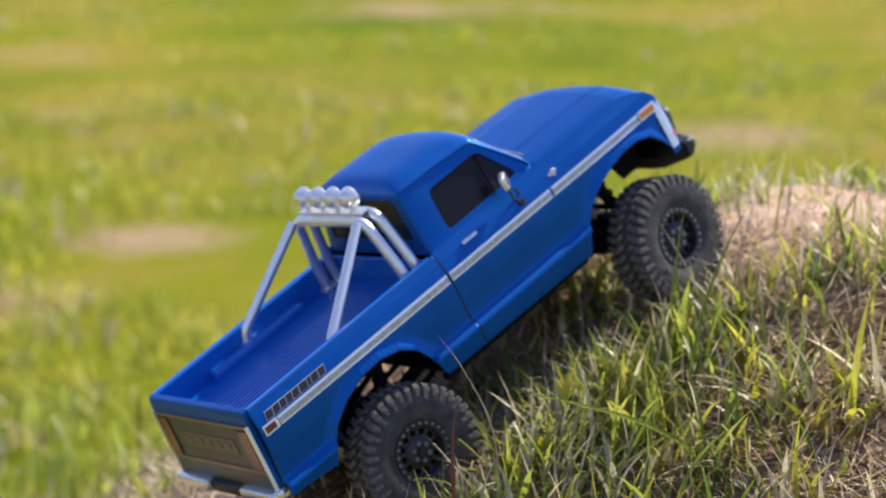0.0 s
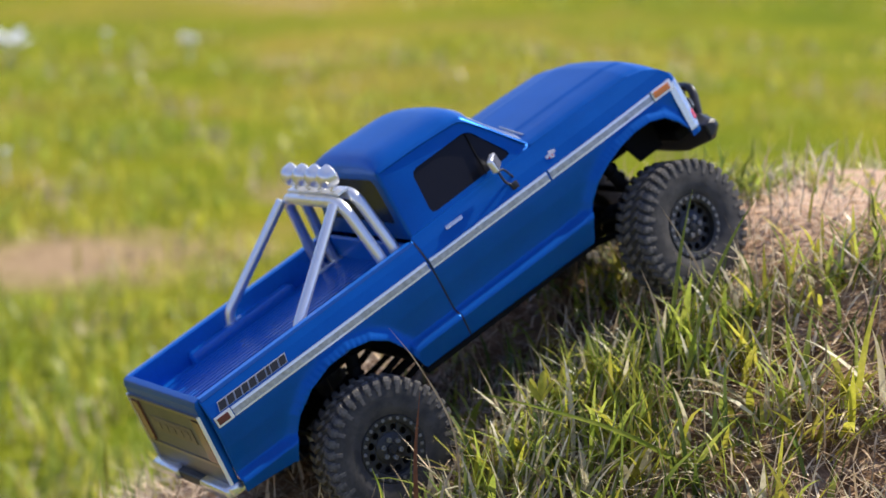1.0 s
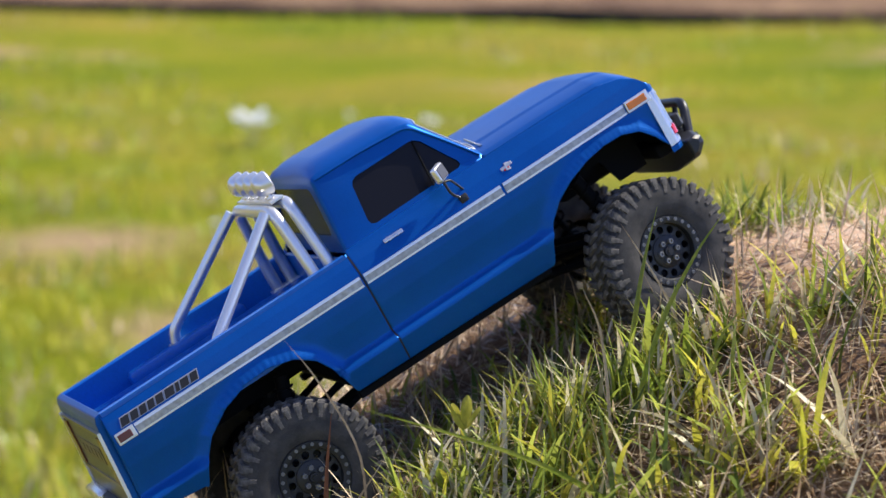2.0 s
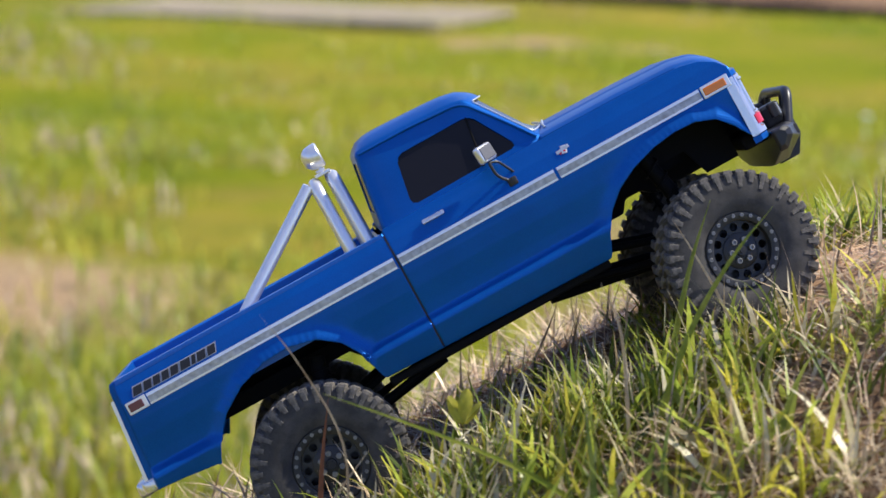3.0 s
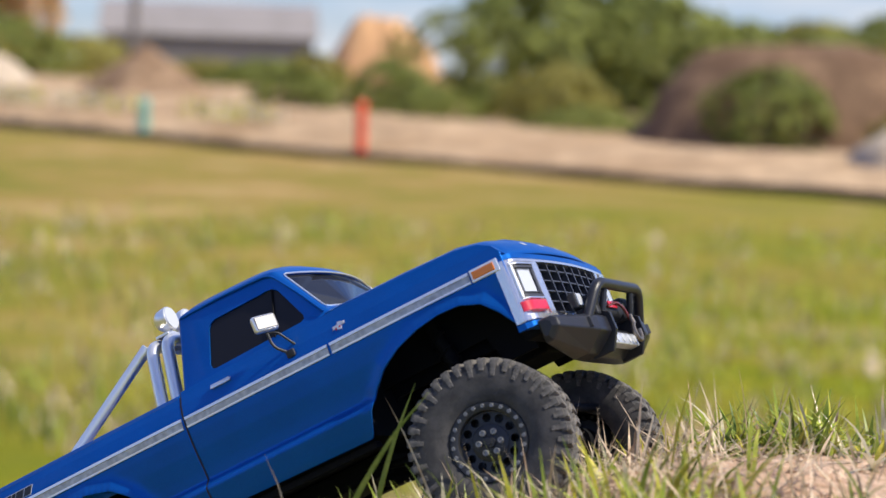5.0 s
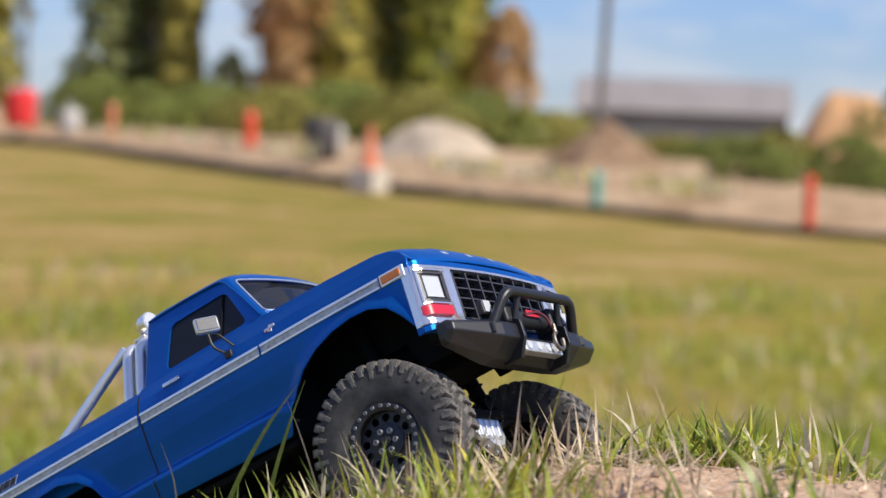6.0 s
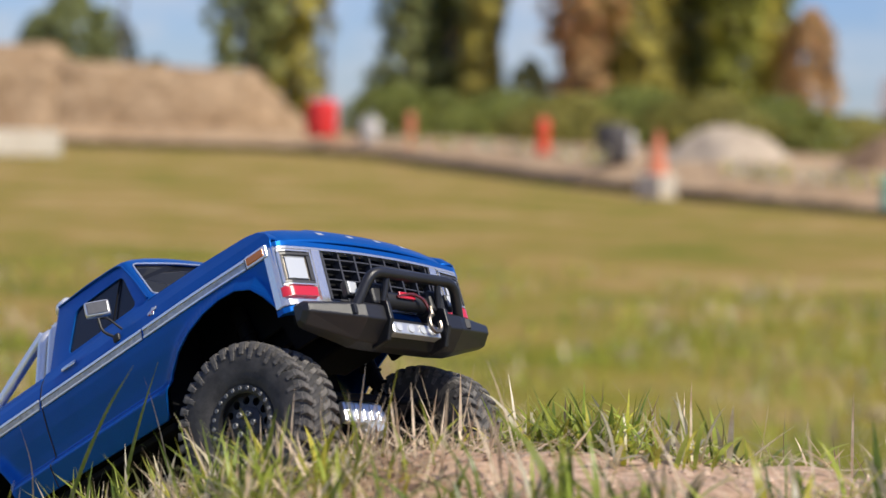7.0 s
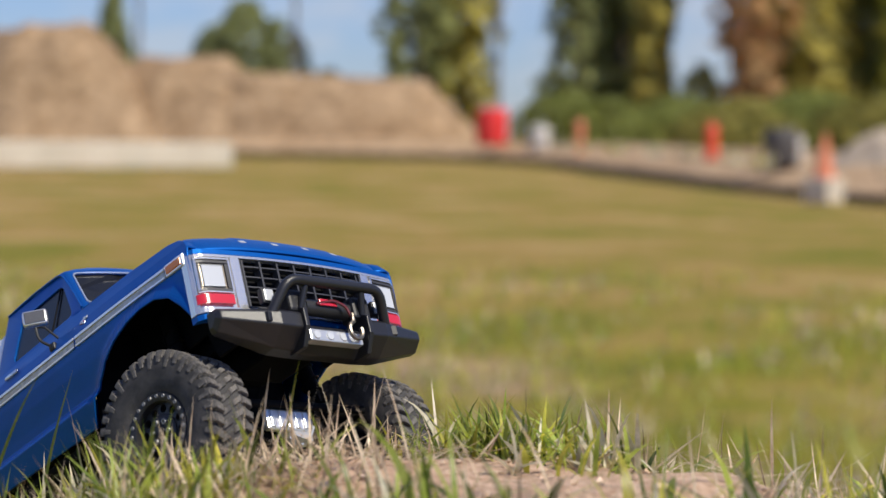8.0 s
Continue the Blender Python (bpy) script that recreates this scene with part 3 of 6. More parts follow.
# (azimuth, distance, height, spread, foliage, low start, conifer)
TREES = [
    (142.4, 122, 9.6, 1.7, "dark", 0.05, True), (139.2, 122, 7.9, 2.2, "dark", 0.05, False), (140.0, 124, 6.6, 1.7, "dark", 0.05, False), (138.4, 121, 6.9, 1.7, "dark", 0.05, False), (137.2, 124, 4.4, 1.6, "yellow", 0.02, False),
    (135.0, 116, 20, 1.7, "dark", 0.02, False), (133.8, 118, 19, 1.6, "olive", 0.02, False),
    (131.1, 116, 19, 1.5, "dark", 0.02, False), (130.0, 118, 22, 1.7, "dark", 0.02, False), (129.2, 114, 17, 1.1, "olive", 0.02, False),
    (128.1, 124, 5.0, 1.4, "olive", 0.02, False), (126.8, 112, 20, 1.7, "brown", 0.02, False), (126.0, 118, 18, 1.3, "olive", 0.02, False), (125.2, 114, 20, 1.8, "olive", 0.02, False), (122.6, 116, 18, 1.4, "olive", 0.02, False), (124.3, 118, 18, 1.4, "dark", 0.02, False),
    (123.2, 114, 20, 1.8, "green", 0.02, False), (122.1, 118, 12.5, 1.2, "dark", 0.02, False), (121.3, 114, 7.4, 1.6, "brown", 0.02, False),
    (147.4, 124, 11, 3.0, "dark", 0.05, False), (126.45, 121, 19, 1.5, "olive", 0.02, False), (124.75, 121, 19, 1.5, "green", 0.02, False), (130.6, 121, 18, 1.4, "dark", 0.02, False), (129.6, 121, 18, 1.4, "dark", 0.02, False), (123.8, 121, 18, 1.4, "olive", 0.02, False), (134.4, 121, 18, 1.4, "dark", 0.02, False),
]
BUSHES = [(131.3, 98, 3.0, 2.4, "green"), (130.3, 94, 2.6, 2.6, "green"), (128.6, 96, 2.8, 2.6, "green"), (127.0, 77, 2.4, 2.4, "olive"), (125.3, 78, 2.7, 2.6, "green"), (123.6, 77, 2.6, 2.6, "olive"), (122.0, 78, 2.5, 2.4, "green"),
          (120.2, 82, 2.0, 2.6, "olive"), (118.4, 70, 1.3, 1.6, "dark"), (117.2, 66, 1.3, 2.0, "olive"), (115.8, 64, 1.35, 2.0, "dark"), (114.6, 66, 1.6, 1.4, "olive"),
           (109.6, 56, 3.2, 2.6, "green"), (107.8, 58, 3.5, 2.6, "dark"), (106.2, 56, 3.2, 2.4, "green"), (104.4, 60, 2.7, 2.4, "dark"), (102.5, 62, 2.8, 2.4, "olive"), (100.6, 58, 2.9, 2.2, "green"), (98.6, 54, 3.0, 2.2, "yellow"), (96.8, 56, 2.8, 2.2, "green"), (95.0, 52, 2.9, 2.2, "dark"), (93, 50, 3.0, 2.4, "green"), (90.5, 52, 3.2, 2.6, "olive")]
BUSHES += [(104.0, 44, 1.9, 1.7, "green"), (102.4, 46, 2.2, 1.8, "dark"), (100.6, 44, 2.0, 1.8, "olive"), (98.9, 36, 1.8, 1.6, "green"), (97.6, 33, 1.6, 1.3, "dark"), (96.4, 31, 1.6, 1.3, "yellow"), (95.2, 29, 1.5, 1.2, "green"), (94.0, 28, 1.5, 1.2, "dark"), (92.6, 27, 1.4, 1.2, "green"), (91.0, 27, 1.4, 1.2, "dark"), (89.2, 27, 1.4, 1.2, "olive"), (87.2, 27, 1.4, 1.2, "green")]
# low scrub close behind the cut bank
SCRUB = [(x, y + 6.0 + 1.2 * (k % 3), 0.55 + 0.22 * ((k * 7) % 4), ("green", "olive", "dark")[k % 3]) for k, (x, y) in enumerate((3.6 - 1.15 * i, 17.2 + 0.66 * 1.15 * i) for i in range(19))]
for i, (az, d, h, s, k, low, con) in enumerate(TREES):
    tree(k, *away(az, d), h, s, 30 + i, low=low, conifer=con)
for i, (az, d, h, s, k) in enumerate(BUSHES):
    kind = {"green": "leafy green", "dark": "leafy green", "olive": "mixed olive", "yellow": "mixed olive"}[k]
    tree(kind, *away(az, d), h, s, 90 + i, low=0.0, label=f"low spreading bush with {kind} leaves beyond the site")

for i, (x, y, h, k) in enumerate(SCRUB):
    kind = "mixed olive" if k == "olive" else "leafy green"
    tree(kind, x, y, h, 0.95, 160 + i, low=0.0, label=f"knee-high scrub with {kind} leaves behind the bank", base=FIELD + 0.2)

# ---- truck ----
# its own axes: x forward, y to its left, z up, from the middle of the chrome side strip
truck = empty("model_truck", pose(-0.1205, 0.0166, 0.0968, -8.638, -29.12, 0))
tagged(truck, "blue radio-controlled model pickup truck climbing a dirt mound", "toy truck")

REAR_ARCH = [(-0.306, -0.066), (-0.299, -0.052), (-0.286, -0.036), (-0.267, -0.0235), (-0.245, -0.0165), (-0.225, -0.0155), (-0.205, -0.0205), (-0.191, -0.031), (-0.182, -0.0455), (-0.176, -0.067)]
FRONT_ARCH = [(0.007, -0.070), (0.013, -0.055), (0.022, -0.042), (0.034, -0.031), (0.050, -0.0225), (0.068, -0.0168), (0.086, -0.0142), (0.103, -0.0148), (0.118, -0.0205), (0.128, -0.0315), (0.135, -0.0425)]
LOWER = [(-0.358, -0.058), (-0.308, -0.064), *REAR_ARCH, (-0.174, -0.0685), (0.005, -0.0715), *FRONT_ARCH, (0.147, -0.047)]
UPPER = [(-0.36, 0.0205), (-0.131, 0.0215), (-0.127, 0.0245), (0.0, 0.0268), (0.07, 0.0258), (0.115, 0.0240), (0.128, 0.0210), (0.138, 0.0150), (0.147, 0.0040)]
HALF = [(-0.075, 0.0905), (-0.060, 0.0915), (-0.0435, 0.0926), (-0.036, 0.0934), (-0.022, 0.0955), (-0.010, 0.0965), (0.0, 0.0967), (0.006, 0.0962), (0.014, 0.0935), (0.021, 0.0897), (0.027, 0.0868)]
SHELF = [(-0.075, 0.0040), (-0.066, 0.0062), (-0.0520, 0.0085), (-0.0498, 0.0079), (-0.0446, 0.0008), (-0.0436, 0.0)]


def side_y(x, z):
    """Half width of the body at a place on its flank, with the sill step and the flared arch lips."""
    w = lerp_curve(z, HALF)
    w -= 0.0030 * smooth_step(0.04, 0.147, x) + 0.0008 * smooth_step(-0.25, -0.36, x)
    d = min(math.hypot(x - a, z - b) for a, b in ARCH_DENSE)
    lip = 0.0050 * math.exp(-(d / 0.0072) ** 2)
    step = lerp_curve(z, SHELF)
    return w + 0.5 * (lip + step + math.sqrt((lip - step) ** 2 + 2e-6)) - 0.0007


def dense_line(pts, n):
    out = []
    for (a, b), (c, d) in zip(pts, pts[1:]):
        out += [(a + (c - a) * i / n, b + (d - b) * i / n) for i in range(n)]
    return out + [pts[-1]]


ARCH_DENSE = dense_line(REAR_ARCH, 4) + dense_line(FRONT_ARCH, 4)


def flank(name, x0, x1, side, label=""):
    bm = bmesh.new()
    cols = max(4, int((x1 - x0) / 0.0014))
    zs = 110
    rows = []
    for i in range(cols + 1):
        x = x0 + (x1 - x0) * i / cols
        lo, hi = lerp_curve(x, LOWER), lerp_curve(x, UPPER)
        lean = -0.012 * smooth_step(-0.33, -0.358, x) if x0 < -0.34 else 0
        row = []
        for k in range(zs + 1):
            u = k / zs
            z = lo + (hi - lo) * u
            row.append((x + (lean * (1 - u) if x < -0.33 else 0), side * side_y(x, z), z))
        if x > 0.0:
            inward = 0.0815 - 0.0030 * smooth_step(0.02, 0.14, x)
            row += [(x, side * (row[-1][1] * side - 0.0016), hi + 0.0005), (x, side * inward, hi - 0.0012)]
        elif x0 > -0.2:
            row += [(x, side * (row[-1][1] * side - 0.0016), hi + 0.0003), (x, side * (row[-1][1] * side - 0.0030), hi - 0.0008)]
        rows.append(row)
    bm_loft(bm, rows, closed=False)
    ob = part(name, bm, M_BLUE, truck, label, smooth=True, angle=50)
    thick(ob, 0.0016, 1 if side > 0 else -1)
    return ob


for s in (-1, 1):
    bed_side = flank("bed_side", -0.346, -0.1289, s)
    flank("body_side", -0.1282, 0.1438, s)


# ---- hood and cab ----
def hood_z(u, v):
    z = lerp_curve(u, ((0, 0.0285), (0.45, 0.0278), (0.75, 0.0262), (0.86, 0.0228), (0.93, 0.0170), (0.97, 0.0115), (1.0, 0.0045)))
    crown = 0.0042 * (1 - abs(v) ** 5) * (1 - smooth_step(0.8, 1.0, u) * 0.4)
    raised = 0.0011 * (1 - smooth_step(0.50, 0.56, abs(v))) * (1 - smooth_step(0.88, 0.95, u))
    edge = -0.0010 * smooth_step(0.93, 1.0, abs(v))
    return z + crown + raised + edge


bm = bmesh.new()
rows = []
for i in range(61):
    u = i / 60
    row = []
    for k in range(65):
        v = -1 + 2 * k / 64
        row.append((0.002 + u * (0.1526 - 0.0092 * v * v), v * (0.0872 - 0.0035 * u), hood_z(u, v)))
    (xa, ya, za), (xb, yb, zb) = row[0], row[-1]
    row = [(xa - 0.001 * u, ya + 0.0006, za - 0.013), *row, (xb - 0.001 * u, yb - 0.0006, zb - 0.013)]
    rows.append(row)
bm_loft(bm, rows, closed=False)
thick(part("hood", bm, M_BLUE, truck, smooth=True, angle=60), 0.0014, -1)

# plain marks where the hood's maker's letters stand
def on_hood(u, v):
    return Vector((0.002 + u * (0.1526 - 0.0092 * v * v), v * (0.0872 - 0.0035 * u), hood_z(u, v)))


for y in (-0.042, -0.014, 0.014, 0.042):
    bm = bmesh.new()
    v0 = y / 0.0838
    loop = [on_hood(0.945 + du * 0.010, v0 + dv * 0.032) for du, dv in ((-1, -1), (1, -1), (1, 1), (-1, 1))]
    up = (loop[1] - loop[0]).cross(loop[3] - loop[0]).normalized()
    up = up if up.x > 0 else -up
    bm_loft(bm, [[p - up * 0.0006 for p in loop], [p + up * 0.0003 for p in loop]])
    part("hood_mark", bm, M_DECAL, truck)


def line(a, b, n):
    return [Vector(a).lerp(Vector(b), i / n) for i in range(n)]


def rounded_loop(c, r, n):
    """Corners c joined by straight edges, rounded by r, n points an edge, starting mid-corner."""
    out = []
    for i in range(4):
        p, q = Vector(c[i]), Vector(c[(i + 1) % 4])
        d = (q - p)
        k = r / d.length
        pp, qq = Vector(c[i - 1]), Vector(c[(i + 2) % 4])
        start = (p + d * k)
        end = (q - d * k)
        mid0 = p + ((p + (pp - p).normalized() * r + start) / 2 - p) * 0.62
        mid1 = q + ((q + (qq - q).normalized() * r + end) / 2 - q) * 0.62
        pts = [mid0, start] + [start.lerp(end, j / (n - 2)) for j in range(1, n - 2)] + [end]
        out += pts[:n]
    return out


NEDGE = 12


def framed(bm, outer, inner, r, depth):
    """A flat panel with a rounded opening through it; returns the opening's inner loop for the pane."""
    o = []
    for i in range(4):
        o += line(outer[i], outer[(i + 1) % 4], NEDGE)
    inn = rounded_loop(inner, r, NEDGE)
    n = (Vector(outer[1]) - Vector(outer[0])).cross(Vector(outer[3]) - Vector(outer[0])).normalized()
    mid = sum((Vector(p) for p in outer), Vector()) / 4
    if n.dot(mid - Vector((-0.065, 0, 0.04))) < 0:
        n = -n
    rim = [p - n * depth for p in inn]
    vo, vi, vr = ([bm.verts.new(p) for p in loop] for loop in (o, inn, rim))
    m = len(o)
    for k in range(m):
        j = (k + 1) % m
        bm.faces.new((vo[k], vo[j], vi[j], vi[k]))
        bm.faces.new((vi[k], vi[j], vr[j], vr[k]))
    return rim, n


def pane(name, loop, n, back, mat, label=""):
    bm = bmesh.new()
    bm_loft(bm, [[p + n * 0.0001 for p in loop], [p - n * back for p in loop]])
    return part(name, bm, mat, truck, label)


B_R, B_F = (-0.1275, 0.0868, 0.0225), (0.0045, 0.0862, 0.0270)
R_R, R_F = (-0.1190, 0.0698, 0.0822), (-0.0330, 0.0722, 0.0792)


def flip(p, s):
    return (p[0], p[1] * s, p[2])


cab = bmesh.new()
loops = []
for s in (-1, 1):
    outer = [flip(p, s) for p in (B_R, B_F, R_F, R_R)]

    def on_side(x, z, s=s):
        u = (z - 0.0245) / 0.0545
        return (x, s * (0.0865 + (0.0702 - 0.0865) * u), z)
    inner = [on_side(-0.1005, 0.0290), on_side(-0.0135, 0.0305), on_side(-0.0345, 0.0660), on_side(-0.0935, 0.0655)]
    loops.append(("side_window", *framed(cab, outer, inner, 0.0052, 0.0014)))
outer = [flip(B_F, -1), B_F, R_F, flip(R_F, -1)]


def on_front(y, u):
    a, b = Vector(B_F), Vector(R_F)
    p = a.lerp(b, u)
    return (p.x, y, p.z)


inner = [on_front(-0.0795, 0.13), on_front(0.0795, 0.13), on_front(0.0685, 0.89), on_front(-0.0685, 0.89)]
loops.append(("windshield", *framed(cab, outer, inner, 0.0035, 0.0014)))
outer = [flip(B_R, -1), B_R, R_R, flip(R_R, -1)]


def on_back(y, u):
    a, b = Vector(B_R), Vector(R_R)
    p = a.lerp(b, u)
    return (p.x, y, p.z)


inner = [on_back(-0.070, 0.22), on_back(0.070, 0.22), on_back(0.058, 0.86), on_back(-0.058, 0.86)]
loops.append(("rear_window", *framed(cab, outer, inner, 0.006, 0.0014)))
# roof
rows = []
for i in range(NEDGE + 1):
    u = i / NEDGE
    a, b = Vector(R_R).lerp(Vector(R_F), u), None
    row = []
    for k in range(NEDGE + 1):
        v = -1 + 2 * k / NEDGE
        row.append((a.x, a.y * v, a.z + 0.0088 * (1 - abs(v) ** 5) * (1 - abs(2 * u - 1) ** 6)))
    rows.append(row)
bm_loft(cab, rows, closed=False)
bmesh.ops.remove_doubles(cab, verts=cab.verts, dist=0.0003)
bmesh.ops.recalc_face_normals(cab, faces=cab.faces)


def on_hull_edge(e):
    for a, b in ((B_R, R_R), (B_F, R_F), (R_R, R_F)):
        for s in (-1, 1):
            p, q = Vector(flip(a, s)), Vector(flip(b, s))
            d = (q - p).normalized()
            if all(((v.co - p) - d * (v.co - p).dot(d)).length < 4e-4 for v in e.verts):
                return True
    for a in (R_R, R_F):
        if all(abs(v.co.x - a[0]) < 4e-4 and abs(v.co.z - a[2]) < 4e-4 for v in e.verts):
            return True
    return False


hull = [e for e in cab.edges if on_hull_edge(e)]


def bowed(p):
    """The windshield and the front of the roof bow forward in the middle."""
    p = Vector(p)
    half = lerp_curve(p.z, ((0.0270, 0.0862), (0.0792, 0.0722)))
    p.x += 0.0140 * max(0.0, 1 - (p.y / half) ** 2) * smooth_step(-0.062, -0.030, p.x)
    return p


bmesh.ops.bevel(cab, geom=hull, offset=0.0038, segments=4, profile=0.5, affect="EDGES", clamp_overlap=True)
for cv in cab.verts:
    cv.co = bowed(cv.co)
part("cab_shell", cab, M_BLUE, truck, smooth=True, angle=42)
for name, loop, n in loops:
    if name == "windshield":
        loop = [bowed(p) for p in loop]
    pane(name, loop, n, 0.0012, M_SCREEN if name == "windshield" else M_GLASS)
    if name == "windshield":
        trim = bmesh.new()
        pts = [p + n * 0.0018 for p in loop]
        bm_tube(trim, pts + [pts[0]], 0.0007, seg=6)
        part("windshield_trim", trim, M_CHROME, truck, "thin chrome windshield trim", smooth=True)

# drip rails over the doors
for s in (-1, 1):
    bm = bmesh.new()
    bm_tube(bm, [(-0.1165, s * 0.0708, 0.0790), (-0.0760, s * 0.0722, 0.0790), (-0.0345, s * 0.0735, 0.0765), (-0.0150, s * 0.0795, 0.0520), (0.0010, s * 0.0858, 0.0300)], 0.0009, seg=8, bend=0.008)
    part("drip_rail", bm, M_BLUE, truck, smooth=True)

# slim post of the quarter window in each door
for s in (-1, 1):
    bm = bmesh.new()
    bm_cyl(bm, (-0.0420, s * 0.0852, 0.0292), (-0.0365, s * 0.0738, 0.0655), 0.0007, seg=6)
    part("quarter_window_post", bm, M_DARK, truck)

# wipers
for y0, y1 in ((-0.066, -0.020), (-0.010, 0.036)):
    bm = bmesh.new()
    bm_tube(bm, [(0.0068 + 0.012 * (1 - (y0 / 0.086) ** 2), y0, 0.0320), (0.0040 + 0.013 * (1 - ((y0 + 0.012) / 0.086) ** 2), y0 + 0.012, 0.0340), (0.0030 + 0.014 * (1 - (y1 / 0.086) ** 2), y1, 0.0360)], 0.0008, seg=6)
    part("wiper", bm, M_SILVER, truck)

# door seams, handles and badges on the flanks
for s in (-1, 1):
    bm = bmesh.new()
    y = side_y(-0.091, 0.0155)
    bm_box(bm, (-0.0915, s * (y + 0.0012), 0.0154), (0.0175, 0.0024, 0.0034), Euler((s * 0.35, 0, 0)).to_matrix(), bevel=0.0008)
    part("door_handle", bm, M_FACE, truck, "chrome door handle", smooth=True)
    bm = bmesh.new()
    y = side_y(0.0118, 0.0132)
    bm_box(bm, (0.0118, s * (y + 0.0003), 0.0132), (0.0105, 0.0008, 0.0026), Euler((s * 0.38, radians(-8), 0)).to_matrix(), bevel=0.0003)
    bm_box(bm, (0.0125, s * (y + 0.0003), 0.0128), (0.0040, 0.0010, 0.0062), Euler((s * 0.38, radians(12), 0)).to_matrix(), bevel=0.0003)
    badge = part("fender_badge", bm, M_SILVER, truck, "small silver and red fender badge")
    bm = bmesh.new()
    bm_box(bm, (0.0110, s * (y + 0.0008), 0.0118), (0.0050, 0.0008, 0.0022), Euler((s * 0.38, radians(-8), 0)).to_matrix(), bevel=0.0003)
    part("badge_inlay", bm, M_RED, badge, "red inlay")

    # chrome strip: two bright lips with a grey band between
    for x0, x1 in ((-0.3285, -0.1308), (-0.1272, -0.0012), (0.0012, 0.1168)):
        strip = None
        for z0, z1, out, mat, nm in ((-0.0042, 0.0040, 0.0007, M_BAND, "side_strip"), (0.0018, 0.0042, 0.0014, M_CHROME, "strip_lip"), (-0.0044, -0.0026, 0.0014, M_CHROME, "strip_lip")):
            bm = bmesh.new()
            n = max(3, int((x1 - x0) / 0.008))
            rings = []
            for i in range(n + 1):
                x = x0 + (x1 - x0) * i / n
                ya, yb = side_y(x, z0), side_y(x, z1)
                rings.append([(x, s * (ya - 0.001), z0), (x, s * (ya + out), z0 + 0.0002), (x, s * (yb + out), z1 - 0.0002), (x, s * (yb - 0.001), z1)])
            bm_loft(bm, rings)
            ob = part(nm, bm, mat, strip or truck)
            strip = strip or ob
    # black strip over the gap between cab and bed, for the shade in it
    bm = bmesh.new()
    rings = []
    for k in range(41):
        z = -0.0680 + 0.0885 * k / 40
        y = side_y(-0.1286, z)
        rings.append([(-0.1295, s * (y - 0.002), z), (-0.1292, s * (y + 0.0002), z), (-0.1280, s * (y + 0.0002), z), (-0.1277, s * (y - 0.002), z)])
    bm_loft(bm, rings)
    part("body_seam", bm, M_INK_GAP, truck)
    # marker lamp at the front end and red reflector at the tail
    for x0, x1, mat, nm in ((0.1180, 0.1400, M_AMBER, "marker_lamp"), (-0.3450, -0.3295, M_DARKRED, "side_reflector")):
        bm, fr = bmesh.new(), bmesh.new()
        xm = (x0 + x1) / 2
        ya = side_y(xm, 0)
        yaw = math.atan2(side_y(x1, 0) - side_y(x0, 0), x1 - x0) * s
        rot = Euler((0, 0, yaw)).to_matrix()
        bm_box(fr, (xm, s * (ya + 0.0004), 0), (x1 - x0, 0.0022, 0.0092), rot, bevel=0.0006)
        bm_box(bm, (xm - 0.0008, s * (ya + 0.0013), 0.0001), (x1 - x0 - 0.0045, 0.0018, 0.0058), rot, bevel=0.0006)
        lamp = part("lamp_bezel", fr, M_CHROME, truck, "chrome lamp bezel")
        part(nm, bm, mat, lamp)
    # maker's lettering as plain slanted bars on a pale outline
    xa, xb, zc = -0.3365, -0.2695, 0.0092
    decal = empty("side_decal")
    decal.parent = truck
    widths = (1.1, 1.0, 0.9, 0.9, 1.0, 1.25, 0.5, 1.1, 1.0)
    unit = (xb - xa) / sum(widths)
    x = xa
    for i, wd in enumerate(widths):
        for size, h, lift, mat, nm in ((0.97, 0.0036, 0.0004, M_DECAL, "decal_edge"), (0.80, 0.0030, 0.0007, M_INK_GAP, "decal_bar")):
            half = wd * unit * size / 2
            xm = x + wd * unit / 2
            bm = bmesh.new()
            bm_loft(bm, [[(xm + dx * half + dz * 0.38, s * (side_y(xm, zc + dz) + out), zc + dz) for dx, dz in ((-1, -h), (1, -h), (1, h), (-1, h))] for out in (-0.0003, lift)])
            part(nm, bm, mat, decal)
        x += wd * unit

    # door mirror on a bent arm
    mirror = empty("door_mirror")
    mirror.parent = truck
    bm = bmesh.new()
    bm_tube(bm, [(-0.030, s * 0.094, 0.010), (-0.0385, s * 0.1010, 0.019), (-0.039, s * 0.1015, 0.030)], 0.0011, seg=8, bend=0.006)
    bm_tube(bm, [(-0.026, s * 0.092, 0.016), (-0.033, s * 0.0985, 0.0285), (-0.039, s * 0.1005, 0.030)], 0.0009, seg=8, bend=0.004)
    bm_box(bm, (-0.030, s * 0.0955, 0.0105), (0.007, 0.003, 0.006), bevel=0.001)
    part("mirror_arm", bm, M_BLACK, mirror, "black mirror arm", smooth=True)
    bm = bmesh.new()
    turn = Euler((0, radians(-4), s * radians(38))).to_matrix()
    bm_box(bm, (-0.0385, s * 0.1010, 0.0375), (0.0060, 0.0190, 0.0128), turn, bevel=0.0022, seg=3)
    head = part("mirror_head", bm, M_CHROME, mirror, "chrome mirror head", smooth=True)
    bm = bmesh.new()
    bm_box(bm, Vector((-0.0385, s * 0.1010, 0.0375)) - turn @ Vector((0.0030, 0, 0)), (0.0008, 0.0150, 0.0090), turn, bevel=0.0003)
    part("mirror_glass", bm, M_GLASS, head, "dark mirror glass")
    # grey plate over the chrome head, its tone a dark reflection painted in
    bm = bmesh.new()
